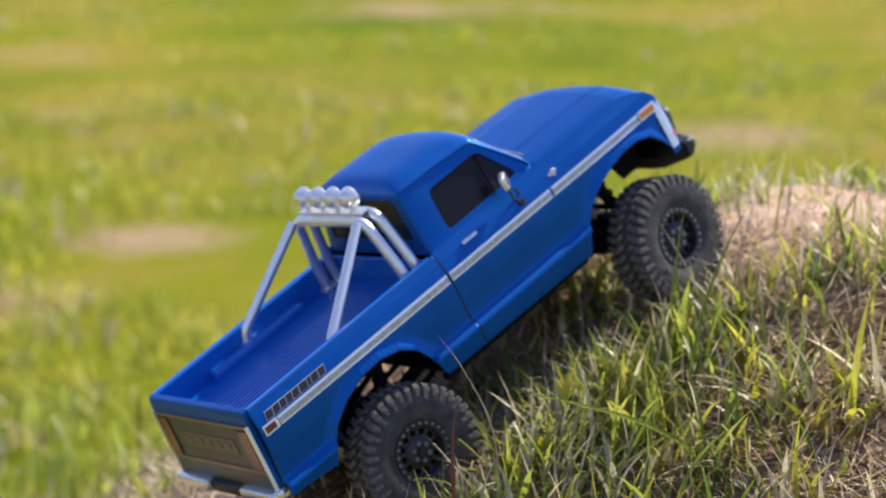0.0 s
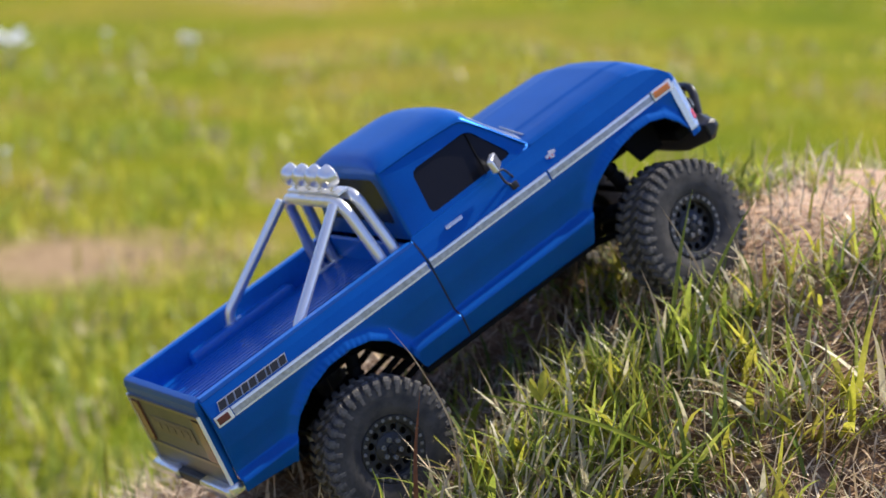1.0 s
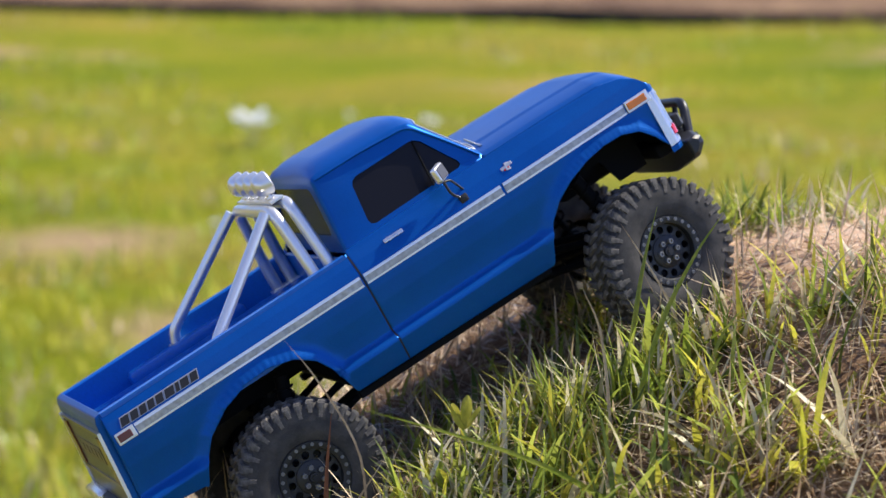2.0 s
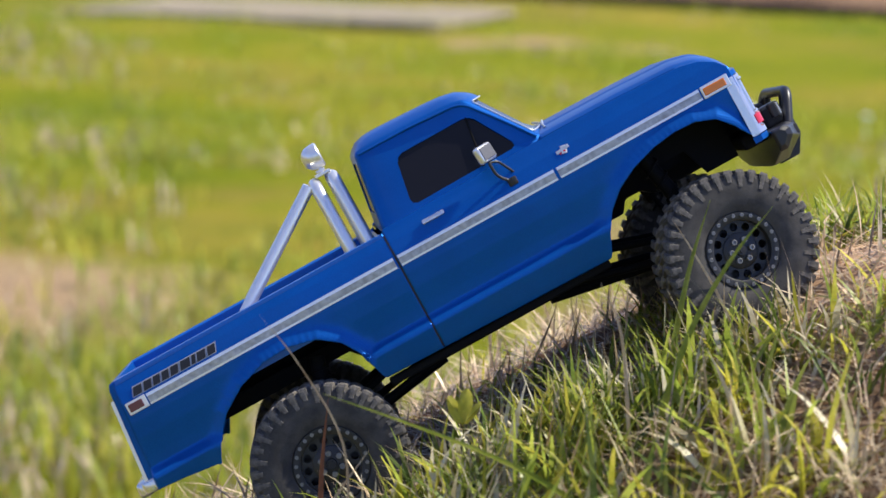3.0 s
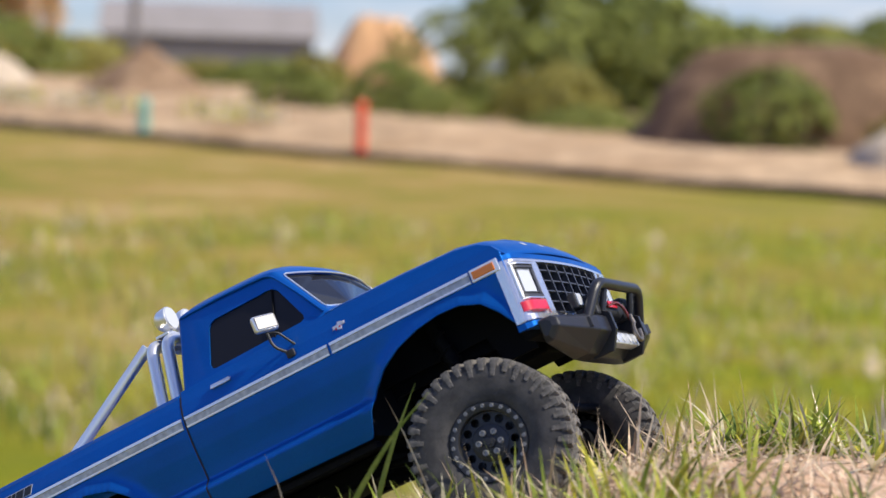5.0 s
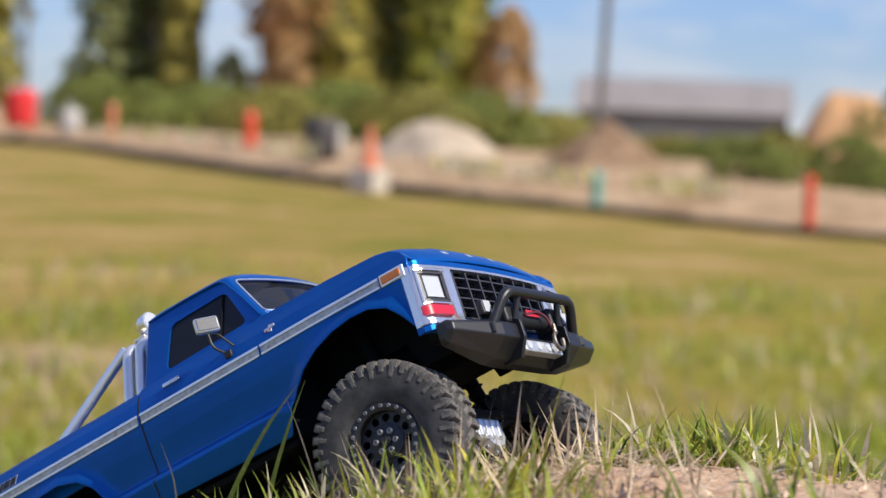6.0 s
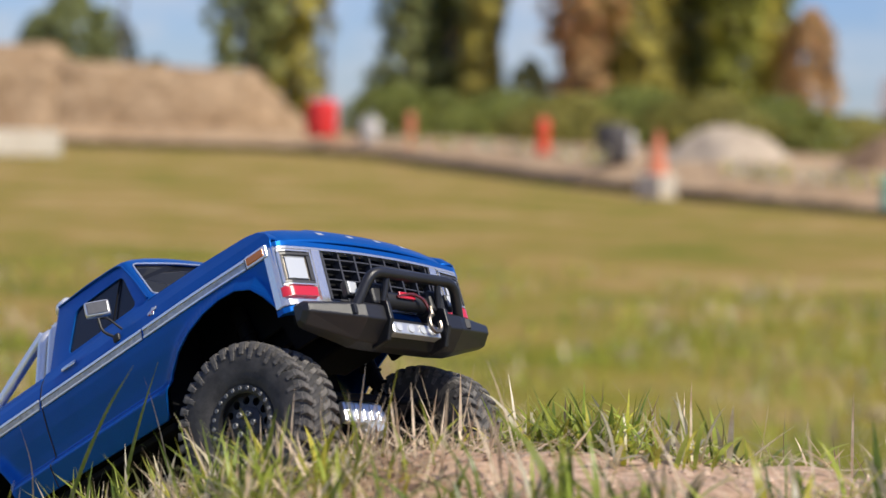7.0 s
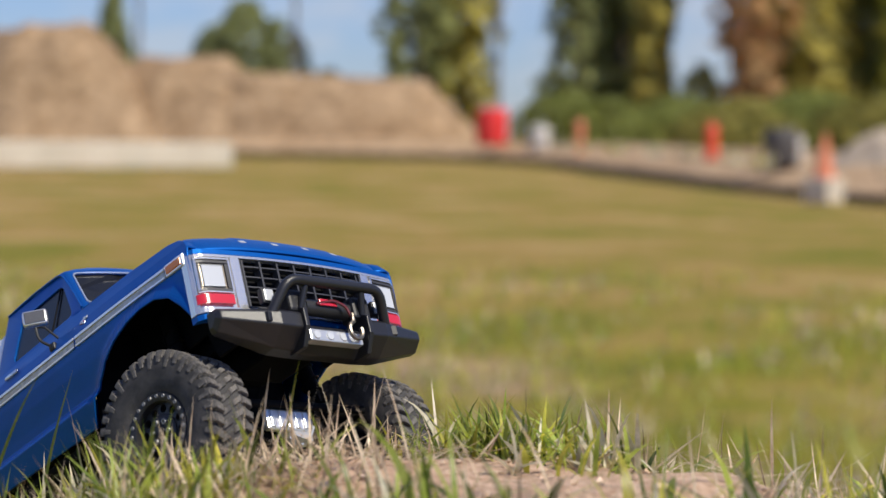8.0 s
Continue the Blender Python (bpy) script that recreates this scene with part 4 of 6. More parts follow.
    bm_box(bm, Vector((-0.0385, s * 0.1010, 0.0375)) + turn @ Vector((0.0029, 0, 0)), (0.0010, 0.0158, 0.0098), turn, bevel=0.0004)
    part("mirror_back", bm, M_MIRROR, head, "mirror back with a dark reflection in its grey")

# ---- bed ----
bm = bmesh.new()
rows = []
ys = []
for k in range(17):
    y = -0.0605 + 0.121 * k / 16
    ys += [(y - 0.0021, 0.0), (y - 0.0016, 0.0036), (y + 0.0016, 0.0036), (y + 0.0021, 0.0)]
ys = [(-0.084, 0.0)] + ys + [(0.084, 0.0)]
bm_loft(bm, [[(x, y, -0.0030 + dz) for y, dz in ys] for x in (-0.343, -0.131)], closed=False)
thick(part("bed_floor", bm, M_BED, truck, "ribbed blue bed floor"), 0.0016, 0)
for s in (-1, 1):
    bm = bmesh.new()
    bm_loft(bm, [[(x, s * 0.0905, 0.0195), (x, s * 0.0900, 0.0222), (x, s * 0.0845, 0.0226), (x, s * 0.0825, 0.0210), (x, s * 0.0820, 0.004), (x, s * 0.0835, -0.021), (x, s * 0.0860, -0.021), (x, s * 0.0850, 0.004)] for x in (-0.3445, -0.29, -0.23, -0.18, -0.1305)])
    part("bed_wall", bm, M_BED, truck, "blue bed side wall", smooth=True)
    bm = bmesh.new()
    bm_box(bm, (-0.240, s * 0.0725, -0.001), (0.108, 0.018, 0.020), bevel=0.004, seg=3)
    part("wheel_tub", bm, M_BED, truck, smooth=True)
bm = bmesh.new()
bm_box(bm, (-0.1325, 0, 0.000), (0.004, 0.170, 0.042), bevel=0.001)
part("bed_front_wall", bm, M_BED, truck)
# tailgate
gate = bmesh.new()
bm_prism(gate, [(-0.3435, 0.0226), (-0.3490, 0.0215), (-0.3510, 0.0170), (-0.3580, -0.0545), (-0.3530, -0.0565), (-0.3440, 0.010)], "y", -0.0885, 0.0885)
gate = part("tailgate", gate, M_BLUE, truck, "blue tailgate with a grey metal panel")
bevelled(gate, 0.001)


def gate_panel(name, y0, y1, z0, z1, out, mat, label="", parent=None):
    bm = bmesh.new()
    rings = []
    for y in (y0, y1):
        rings.append([(-0.3510 + (0.0170 - z) * -0.0979 + k, y, z) for z, k in ((z0, 0.0005), (z0, -out), (z1, -out), (z1, 0.0005))])
    bm_loft(bm, rings)
    return part(name, bm, mat, parent or gate, label)


gate_panel("gate_panel", -0.0845, 0.0845, -0.052, 0.0095, 0.0008, M_GATE, "smoky grey metal panel")
gate_panel("gate_strip", -0.0865, 0.0865, 0.0070, 0.0098, 0.0018, M_STEEL, "worn metal strip")
gate_panel("gate_strip", -0.0865, 0.0865, -0.0360, -0.0328, 0.0018, M_STEEL, "worn metal strip")
gate_panel("gate_plate", -0.050, 0.050, -0.0200, -0.0060, 0.0014, M_BADGE, "worn brown plate")
for i in range(5):
    gate_panel("gate_bar", -0.040 + i * 0.0175, -0.029 + i * 0.0175, -0.0165, -0.0095, 0.0018, M_BADGE)
for s in (-1, 1):
    gate_panel("tail_lamp", s * 0.0745 - 0.0085, s * 0.0745 + 0.0085, -0.0315, 0.0050, 0.0022, M_DARKRED, "dark red tail lamp")
    gate_panel("gate_edge", s * 0.0865 - 0.0016, s * 0.0865 + 0.0016, -0.054, 0.010, 0.0022, M_CHROME, "chrome edge")
    bm = bmesh.new()
    bm_box(bm, (-0.3625, s * 0.0590, -0.0555), (0.011, 0.058, 0.0110), bevel=0.0028, seg=3)
    bm_box(bm, (-0.3565, s * 0.0865, -0.0555), (0.014, 0.006, 0.0100), bevel=0.002, seg=3)
    part("rear_bumper", bm, M_FACE, truck, "chrome rear bumper corner", smooth=True)
bm = bmesh.new()
bm_box(bm, (-0.3595, 0, -0.0575), (0.010, 0.066, 0.010), bevel=0.0015)
part("rear_step", bm, M_BLACK, truck)

# ---- roll bar ----
bar = empty("roll_bar")
bar.parent = truck
for x in (-0.1535, -0.1395):
    bm = bmesh.new()
    bm_tube(bm, [(x, -0.0755, -0.002), (x, -0.0745, 0.022), (x, -0.0590, 0.0745), (x, 0.0590, 0.0745), (x, 0.0745, 0.022), (x, 0.0755, -0.002)], 0.0049, seg=14, bend=0.012, steps=6)
    part("hoop", bm, M_CHROME, bar, "chrome roll hoop", smooth=True)
for s in (-1, 1):
    bm = bmesh.new()
    bm_tube(bm, [(-0.1585, s * 0.0560, 0.0755), (-0.2430, s * 0.0765, 0.0180), (-0.2470, s * 0.0775, 0.0085)], 0.0044, seg=14, bend=0.006)
    part("brace", bm, M_CHROME, bar, "chrome rear brace", smooth=True)
    bm = bmesh.new()
    bm_box(bm, (-0.2445, s * 0.0760, 0.0075), (0.019, 0.011, 0.0022), Euler((0, 0, 0)).to_matrix(), bevel=0.0008)
    bm_cyl(bm, (-0.2515, s * 0.0760, 0.0085), (-0.2515, s * 0.0760, 0.0100), 0.0014, seg=6)
    part("foot_plate", bm, M_CHROME, bar)
    bm = bmesh.new()
    bm_box(bm, (-0.1460, s * 0.0750, 0.0000), (0.028, 0.012, 0.0024), bevel=0.0008)
    part("foot_plate", bm, M_CHROME, bar)
bm = bmesh.new()
bm_box(bm, (-0.1445, 0, 0.0795), (0.012, 0.108, 0.0022), bevel=0.0006)
part("light_rail", bm, M_CHROME, bar)
for y in (-0.0390, -0.0130, 0.0130, 0.0390):
    lamp = bmesh.new()
    rings = []
    for t_, r in ((-0.0080, 0.0015), (-0.0076, 0.0042), (-0.0060, 0.0066), (-0.0030, 0.0086), (0.0010, 0.0093), (0.0050, 0.0095), (0.0056, 0.0090)):
        rings.append([(-0.1455 + t_, y + r * math.cos(a), 0.0930 + r * math.sin(a)) for a in (2 * math.pi * k / 20 for k in range(20))])
    bm_loft(lamp, rings)
    bm_cyl(lamp, (-0.1450, y, 0.0785), (-0.1450, y, 0.0850), 0.0028, 0.0022, 10)
    bm_box(lamp, (-0.1450, y, 0.0822), (0.007, 0.006, 0.0016), bevel=0.0004)
    part("roof_light", lamp, M_CHROME, bar, "round chrome spot lamp", smooth=True)
    bm = bmesh.new()
    bm_cyl(bm, (-0.1402, y, 0.0930), (-0.1392, y, 0.0930), 0.0090, 0.0085, 20)
    part("lamp_lens", bm, M_WHITE, bar)

# ---- front face ----
face = empty("front_face")
face.parent = truck


def face_x(y):
    k = min(max(abs(y) - 0.0855, 0), 0.0089)
    return 0.1542 - 0.0078 * (y / 0.095) ** 2 - (0.0095 - math.sqrt(0.0095 ** 2 - k * k))


def tucked(y):
    """Draws the face's outer edges in to the width of the fenders."""
    a = abs(y)
    return math.copysign(a if a < 0.060 else 0.060 + (a - 0.060) * 0.925, y)


def face_bar(name, y0, y1, z0, z1, out, back, mat, label="", parent=None, n=8):
    bm = bmesh.new()
    rings = []
    for i in range(n + 1):
        y = tucked(y0 + (y1 - y0) * i / n)
        x = face_x(y)
        rings.append([(x - back, y, z0), (x + out, y, z0 + 0.0003), (x + out, y, z1 - 0.0003), (x - back, y, z1)])
    bm_loft(bm, rings)
    return part(name, bm, mat, parent or face, label)


face_bar("hood_lip", -0.0960, 0.0960, 0.0008, 0.0050, 0.0006, 0.006, M_BLUE, "blue lip over the grille", n=60)
face_bar("grille_surround", -0.0965, 0.0965, -0.0016, 0.0008, 0.0012, 0.004, M_FACE, "bright grille surround", n=60)
face_bar("lower_surround", -0.0965, 0.0965, -0.0450, -0.0405, 0.0012, 0.004, M_FACE, "bright lower surround", n=60)
face_bar("front_valance", -0.0968, 0.0968, -0.0500, -0.0452, 0.0004, 0.006, M_BLUE, "blue front valance", n=60)
face_bar("grille_backing", -0.0565, 0.0565, -0.0445, 0.0005, -0.009, 0.011, M_DARK, n=12)
for s in (-1, 1):
    def side_bar(name, a, b, *rest, **more):
        return face_bar(name, min(s * a, s * b), max(s * a, s * b), *rest, **more)
    side_bar("headlight_panel", 0.0555, 0.0968, -0.0420, -0.0005, -0.0012, 0.004, M_FACE, "bright headlight panel", n=30)
    side_bar("face_edge", 0.0950, 0.0972, -0.0448, 0.0010, 0.0013, 0.0045, M_FACE, "bright face edge", n=6)
    side_bar("face_pillar", 0.0560, 0.0635, -0.0425, -0.0005, 0.0010, 0.006, M_FACE, "bright pillar beside the grille", n=3)
    # stepped frame round the lamp: bright outer step, dark inner step
    for a0, a1, z0, z1 in ((0.0655, 0.0945, -0.0040, -0.0022), (0.0655, 0.0945, -0.0300, -0.0284), (0.0655, 0.0668, -0.0284, -0.0040), (0.0932, 0.0945, -0.0284, -0.0040)):
        side_bar("headlight_frame", a0, a1, z0, z1, 0.0020, 0.004, M_FACE, n=5)
    for a0, a1, z0, z1 in ((0.0668, 0.0932, -0.0064, -0.0040), (0.0668, 0.0932, -0.0284, -0.0258), (0.0668, 0.0694, -0.0258, -0.0064), (0.0912, 0.0932, -0.0258, -0.0064)):
        side_bar("headlight_bezel", a0, a1, z0, z1, 0.0011, 0.004, M_GRILLE, "dark headlight bezel", n=5)
    side_bar("headlight_well", 0.0692, 0.0914, -0.0260, -0.0062, -0.0004, 0.004, M_STEEL, n=4)
    lens = side_bar("headlight", 0.0716, 0.0892, -0.0244, -0.0078, 0.0007, 0.004, M_WHITE, "square white headlight", n=4)
    side_bar("lens_rim", 0.0708, 0.0900, -0.0082, -0.0074, 0.0012, 0.003, M_SILVER, parent=lens, n=4)
    side_bar("lens_rim", 0.0708, 0.0900, -0.0248, -0.0240, 0.0012, 0.003, M_SILVER, parent=lens, n=4)
    side_bar("turn_lamp", 0.0670, 0.0962, -0.0385, -0.0308, 0.0022, 0.004, M_RED, "red front lamp", n=30)
for i in range(8):
    y = -0.0525 + 0.0150 * i
    face_bar("grille_bar", y - 0.0008, y + 0.0008, -0.0425, -0.0012, -0.0005, 0.007, M_GRILLE, n=1)
for i in range(5):
    z = -0.0065 - 0.0080 * i
    face_bar("grille_bar", -0.0550, 0.0550, z - 0.0008, z + 0.0008, -0.0010, 0.006, M_GRILLE, n=10)
face_bar("grille_frame", -0.0565, -0.0545, -0.042, -0.001, 0.0004, 0.006, M_GRILLE, n=1)
face_bar("grille_frame", 0.0545, 0.0565, -0.042, -0.001, 0.0004, 0.006, M_GRILLE, n=1)

# ---- front bumper ----
bumper = empty("front_bumper")
bumper.parent = truck
tagged(bumper, "black winch bumper with a bull bar")
bm = bmesh.new()
rings = []
for y, xf, xb, zt, zb in ((-0.0930, 0.1585, 0.150, -0.0485, -0.0600), (-0.0905, 0.1630, 0.149, -0.0475, -0.0640), (-0.0480, 0.1755, 0.148, -0.0495, -0.0745), (-0.0300, 0.1765, 0.148, -0.0500, -0.0755), (-0.0285, 0.1690, 0.148, -0.0560, -0.0755), (0.0285, 0.1690, 0.148, -0.0560, -0.0755), (0.0300, 0.1765, 0.148, -0.0500, -0.0755), (0.0480, 0.1755, 0.148, -0.0495, -0.0745), (0.0905, 0.1630, 0.149, -0.0475, -0.0640), (0.0930, 0.1585, 0.150, -0.0485, -0.0600)):
    c = 0.004
    rings.append([(xb, y, zt), (xf - c, y, zt), (xf, y, zt - c * 0.8), (xf, y, zt + (zb - zt) * 0.55), (xf - (xf - xb) * 0.55, y, zb), (xb, y, zb)])
bm_loft(bm, rings)
bevelled(part("bumper_body", bm, M_BUMPER, bumper), 0.0010)
for s in (-1, 1):
    # black block on the face in place of a shaded, recessed port
    bm = bmesh.new()
    bm_box(bm, (0.1718, s * 0.0560, -0.0570), (0.0042, 0.0068, 0.0074), Euler((0, 0, s * -0.286)).to_matrix(), bevel=0.0004)
    part("bumper_port", bm, M_INK_GAP, bumper)
    bm = bmesh.new()
    bm_prism(bm, [(0.156, -0.044), (0.170, -0.0440), (0.1800, -0.0510), (0.1800, -0.0640), (0.172, -0.0775), (0.156, -0.0775)], "y", s * 0.0290 - 0.0018, s * 0.0290 + 0.0018)
    bevelled(part("bracket", bm, M_BUMPER, bumper), 0.0006)
bm = bmesh.new()
bm_tube(bm, [(0.1695, -0.0525, -0.0540), (0.1830, -0.0415, -0.0305), (0.1830, 0.0415, -0.0305), (0.1695, 0.0525, -0.0540)], 0.0039, seg=12, bend=0.009)
part("bull_bar", bm, M_BUMPER, bumper, "black bull bar", smooth=True)
for s in (-1, 1):
    bm = bmesh.new()
    bm_tube(bm, [(0.1825, s * 0.0250, -0.0305), (0.1745, s * 0.0280, -0.0480)], 0.0024, seg=10)
    part("bar_stay", bm, M_BUMPER, bumper, smooth=True)
bm = bmesh.new()
bm_cyl(bm, (0.1670, -0.0200, -0.0430), (0.1670, 0.0200, -0.0430), 0.0062, seg=16)
part("winch_drum", bm, M_BLACK, bumper, smooth=True)
for s in (-1, 1):
    bm = bmesh.new()
    bm_box(bm, (0.1665, s * 0.0290, -0.0420), (0.016, 0.016, 0.0170), bevel=0.0022)
    part("winch_gearbox", bm, M_BLACK, bumper)
bm = bmesh.new()
bm_tube(bm, [(0.1740, -0.012, -0.0430), (0.1765, 0.002, -0.0400), (0.1770, 0.012, -0.0440), (0.1775, 0.0150, -0.0540)], 0.0011, seg=8, bend=0.004)
part("winch_cable", bm, M_DARKRED, bumper, "red winch cable", smooth=True)
bm = bmesh.new()
bm_box(bm, (0.1745, -0.0020, -0.0415), (0.0015, 0.016, 0.0050), bevel=0.0005)
part("winch_label", bm, M_RED, bumper, "small red plate")
# hook
bm = bmesh.new()
pts = [(0.1790, 0.0150 + 0.0055 * math.cos(a), -0.0635 + 0.0065 * math.sin(a)) for a in (radians(d) for d in range(95, 400, 22))]
bm_tube(bm, [(0.1780, 0.0150, -0.0500), *pts], 0.0017, seg=8)
part("hook", bm, M_STEEL, bumper, "silver tow hook", smooth=True)
# light bar under the winch
bm = bmesh.new()
bm_box(bm, (0.1700, 0, -0.0675), (0.008, 0.048, 0.0090), bevel=0.001)
part("light_bar", bm, M_SILVER, bumper, "silver light bar")
for k in range(4):
    bm = bmesh.new()
    y = -0.0180 + 0.0120 * k
    bm_cyl(bm, (0.1737, y, -0.0675), (0.1748, y, -0.0675), 0.0036, 0.0030, 14)
    part("led", bm, M_WHITE, bumper)
for s in (-1, 1):
    bm = bmesh.new()
    bm_box(bm, (0.1660, s * 0.0500, -0.0380), (0.006, 0.0105, 0.0120), bevel=0.0015)
    fog = part("fog_lamp", bm, M_BLACK, bumper)
    bm = bmesh.new()
    bm_box(bm, (0.1694, s * 0.0500, -0.0380), (0.0014, 0.0080, 0.0090), bevel=0.0005)
    part("fog_lens", bm, M_WHITE, bumper)

# ---- wheels ----
TYRE_R, TYRE_W = 0.0575, 0.046


def build_wheel():
    wheel = empty("wheel")
    narrowed = set()
    wheel.parent = truck
    prof = [(0.0262, 0.0150), (0.0268, 0.0178), (0.0300, 0.0205), (0.0380, 0.0222), (0.0460, 0.0224), (0.0515, 0.0212), (0.0543, 0.0180), (0.0553, 0.0080)]
    prof = [(r, -w) for r, w in prof] + [(r, w) for r, w in reversed(prof)]
    bm = bmesh.new()
    n = 72
    rings = [[(r * math.cos(a), w, r * math.sin(a)) for r, w in prof] for a in (2 * math.pi * i / n for i in range(n))]
    bm_loft(bm, rings + [rings[0]], closed=False)
    part("tyre", bm, M_RUBBER, wheel, "dusty black knobbly tyre", smooth=True, angle=30)
    lugs = 38

    def block(da, y0, y1, r0, r1, skew):
        """One tread block, tapered outwards."""
        b = bmesh.new()
        ym = (y0 + y1) / 2

        def at(k, y, r, t):
            yy = ym + (y - ym) * t
            a = k * da * t + skew * (yy - y0) / (y1 - y0)
            return b.verts.new((r * math.cos(a), yy, r * math.sin(a)))

        corners = ((-1, y0), (1, y0), (1, y1), (-1, y1))
        loops = [[at(k, y, r, t) for k, y in corners] for r, t in ((r0, 1.0), (r1 - 0.0010, 0.90), (r1, 0.70))]
        b.faces.new(loops[2])
        for lo, hi in zip(loops, loops[1:]):
            for k in range(4):
                b.faces.new((lo[k], lo[(k + 1) % 4], hi[(k + 1) % 4], hi[k]))
        return b

    def shoulder(s, r0, r1):
        """A block that runs down the side wall."""
        b = bmesh.new()
        loops = []
        for r, w, k in ((r0, 0.0214, 0.042), (r1, 0.0190, 0.047), (r1 - 0.0006, 0.0220, 0.038), (r0, 0.0228, 0.028)):
            loops.append([b.verts.new((r * math.cos(q), s * w, r * math.sin(q))) for q in (-k, k)])
        for i in range(4):
            p, q = loops[i], loops[(i + 1) % 4]
            b.faces.new((p[0], p[1], q[1], q[0]))
        b.faces.new([l[0] for l in loops])
        b.faces.new([l[1] for l in loops][::-1])
        return b

    h = math.pi / lugs
    for s in (-1, 1):
        o = h if s > 0 else 0.0
        kinds = [(block(0.057, s * 0.0217, s * 0.0108, 0.0515, TYRE_R, s * 0.05), o, 1), (block(0.049, s * 0.0114, s * 0.0006, 0.0530, TYRE_R, s * -0.11), o + h * 0.9, 1), (shoulder(s, 0.0450, 0.0560), o, 2), (shoulder(s, 0.0485, 0.0560), o + 2 * h, 2)]
        for b, start, step in kinds:
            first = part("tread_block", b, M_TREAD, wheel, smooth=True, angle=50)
            first.rotation_euler = (0, -start, 0)
            for i in range(step, lugs, step):
                ob = new("tread_block", first.data)
                ob.parent = wheel
                ob.rotation_euler = (0, -(start + 2 * h * i), 0)
    # rim: barrel, bead ring, dish, spokes
    bm = bmesh.new()
    ring = [(0.0280, -0.015), (0.0280, 0.0165), (0.0278, 0.0188), (0.0270, 0.0198), (0.0230, 0.0198), (0.0216, 0.0190), (0.0212, 0.0120), (0.0212, -0.015)]
    rings = [[(r * math.cos(a), -w, r * math.sin(a)) for r, w in ring] for a in (2 * math.pi * i / 48 for i in range(48))]
    bm_loft(bm, rings + [rings[0]], closed=False)
    bm_cyl(bm, (0, 0.006, 0), (0, 0.004, 0), 0.0215, 0.0215, 40)
    part("rim", bm, M_RIM, wheel, "black beadlock rim", smooth=True)
    bm = bmesh.new()
    prof2 = [(0.0001, 0.0150), (0.0115, 0.0150), (0.0130, 0.0140), (0.0130, 0.0110), (0.0001, 0.0110)]
    rings = [[(r * math.cos(a), -w, r * math.sin(a)) for r, w in prof2] for a in (2 * math.pi * i / 36 for i in range(36))]
    bm_loft(bm, rings + [rings[0]], closed=False)
    part("centre_disc", bm, M_RIM, wheel, smooth=True)
    sp = bmesh.new()
    step = 2 * math.pi / 12
    edge = []
    for k in range(7):
        edge.append((0.0214, -step / 2 + step * k / 6))
    edge += [(0.0214 - 0.0089 * k / 6, step / 2) for k in range(1, 6)]
    edge += [(0.0125, step / 2 - step * k / 6) for k in range(7)]
    edge += [(0.0125 + 0.0089 * k / 6, -step / 2) for k in range(1, 6)]
    edge = [(r * math.cos(a), r * math.sin(a)) for r, a in edge]
    mid = 0.0172
    hole = []
    for x, z in edge:
        d = math.hypot(x - mid, z)
        hole.append((mid + (x - mid) / d * 0.0030, z / d * 0.0030))
    loops = [[(x, y, z) for x, z in pts] for y, pts in ((-0.0130, edge), (-0.0130, hole), (-0.0095, hole))]
    bm_loft(sp, loops, cap=False)
    first = part("rim_segment", sp, M_RIM, wheel)
    for i in range(1, 12):
        o = new("rim_segment", first.data)
        o.parent = wheel
        o.rotation_euler = (0, step * i, 0)
    bo = bmesh.new()
    bm_loft(bo, [[(0.0250 + r * math.cos(a), -w, r * math.sin(a)) for a in (2 * math.pi * k / 10 for k in range(10))] for r, w in ((0.0015, 0.0194), (0.0015, 0.0204), (0.0013, 0.0208), (0.0008, 0.0208), (0.0007, 0.0202))])
    first = part("rim_bolt", bo, M_BOLT, wheel, "bright rim bolt")
    for i in range(1, 24):
        o = new("rim_bolt", first.data)
        o.parent = wheel
        o.rotation_euler = (0, 2 * math.pi * i / 24, 0)
    nu = bmesh.new()
    bm_loft(nu, [[(0.0078 + r * math.cos(a), -w, r * math.sin(a)) for a in (2 * math.pi * k / 12 for k in range(12))] for r, w in ((0.0022, 0.0146), (0.0022, 0.0174), (0.0019, 0.0180), (0.0012, 0.0180), (0.0011, 0.0166))])
    first = part("lug_nut", nu, M_BOLT, wheel, "bright wheel nut")
    for i in range(1, 6):
        o = new("lug_nut", first.data)
        o.parent = wheel
        o.rotation_euler = (0, 2 * math.pi * i / 6, 0)
    hb = bmesh.new()
    bm_cyl(hb, (0, -0.0148, 0), (0, -0.0172, 0), 0.0042, 0.0036, 16)
    bm_cyl(hb, (0, -0.0170, 0), (0, -0.0182, 0), 0.0020, 0.0018, 8)
    part("hub_cap", hb, M_BLACK, wheel, smooth=True)
    # all parts drawn in to the tyre's true width
    for ob in wheel.children:
        if ob.data.name not in narrowed:
            ob.data.transform(Matrix.Diagonal((1, 0.90, 1, 1)))
            narrowed.add(ob.data.name)
    return wheel


wheel = build_wheel()
wheel.matrix_basis = pose(0.0862, -0.0885, -0.1105, 0, 12, 10)
copy_thing(wheel, pose(-0.2380, -0.0890, -0.1020, 0, 40, 0))
copy_thing(wheel, pose(0.0840, 0.0820, -0.1130, 0, 63, 190))
copy_thing(wheel, pose(-0.2380, 0.0890, -0.1020, 0, 5, 180))

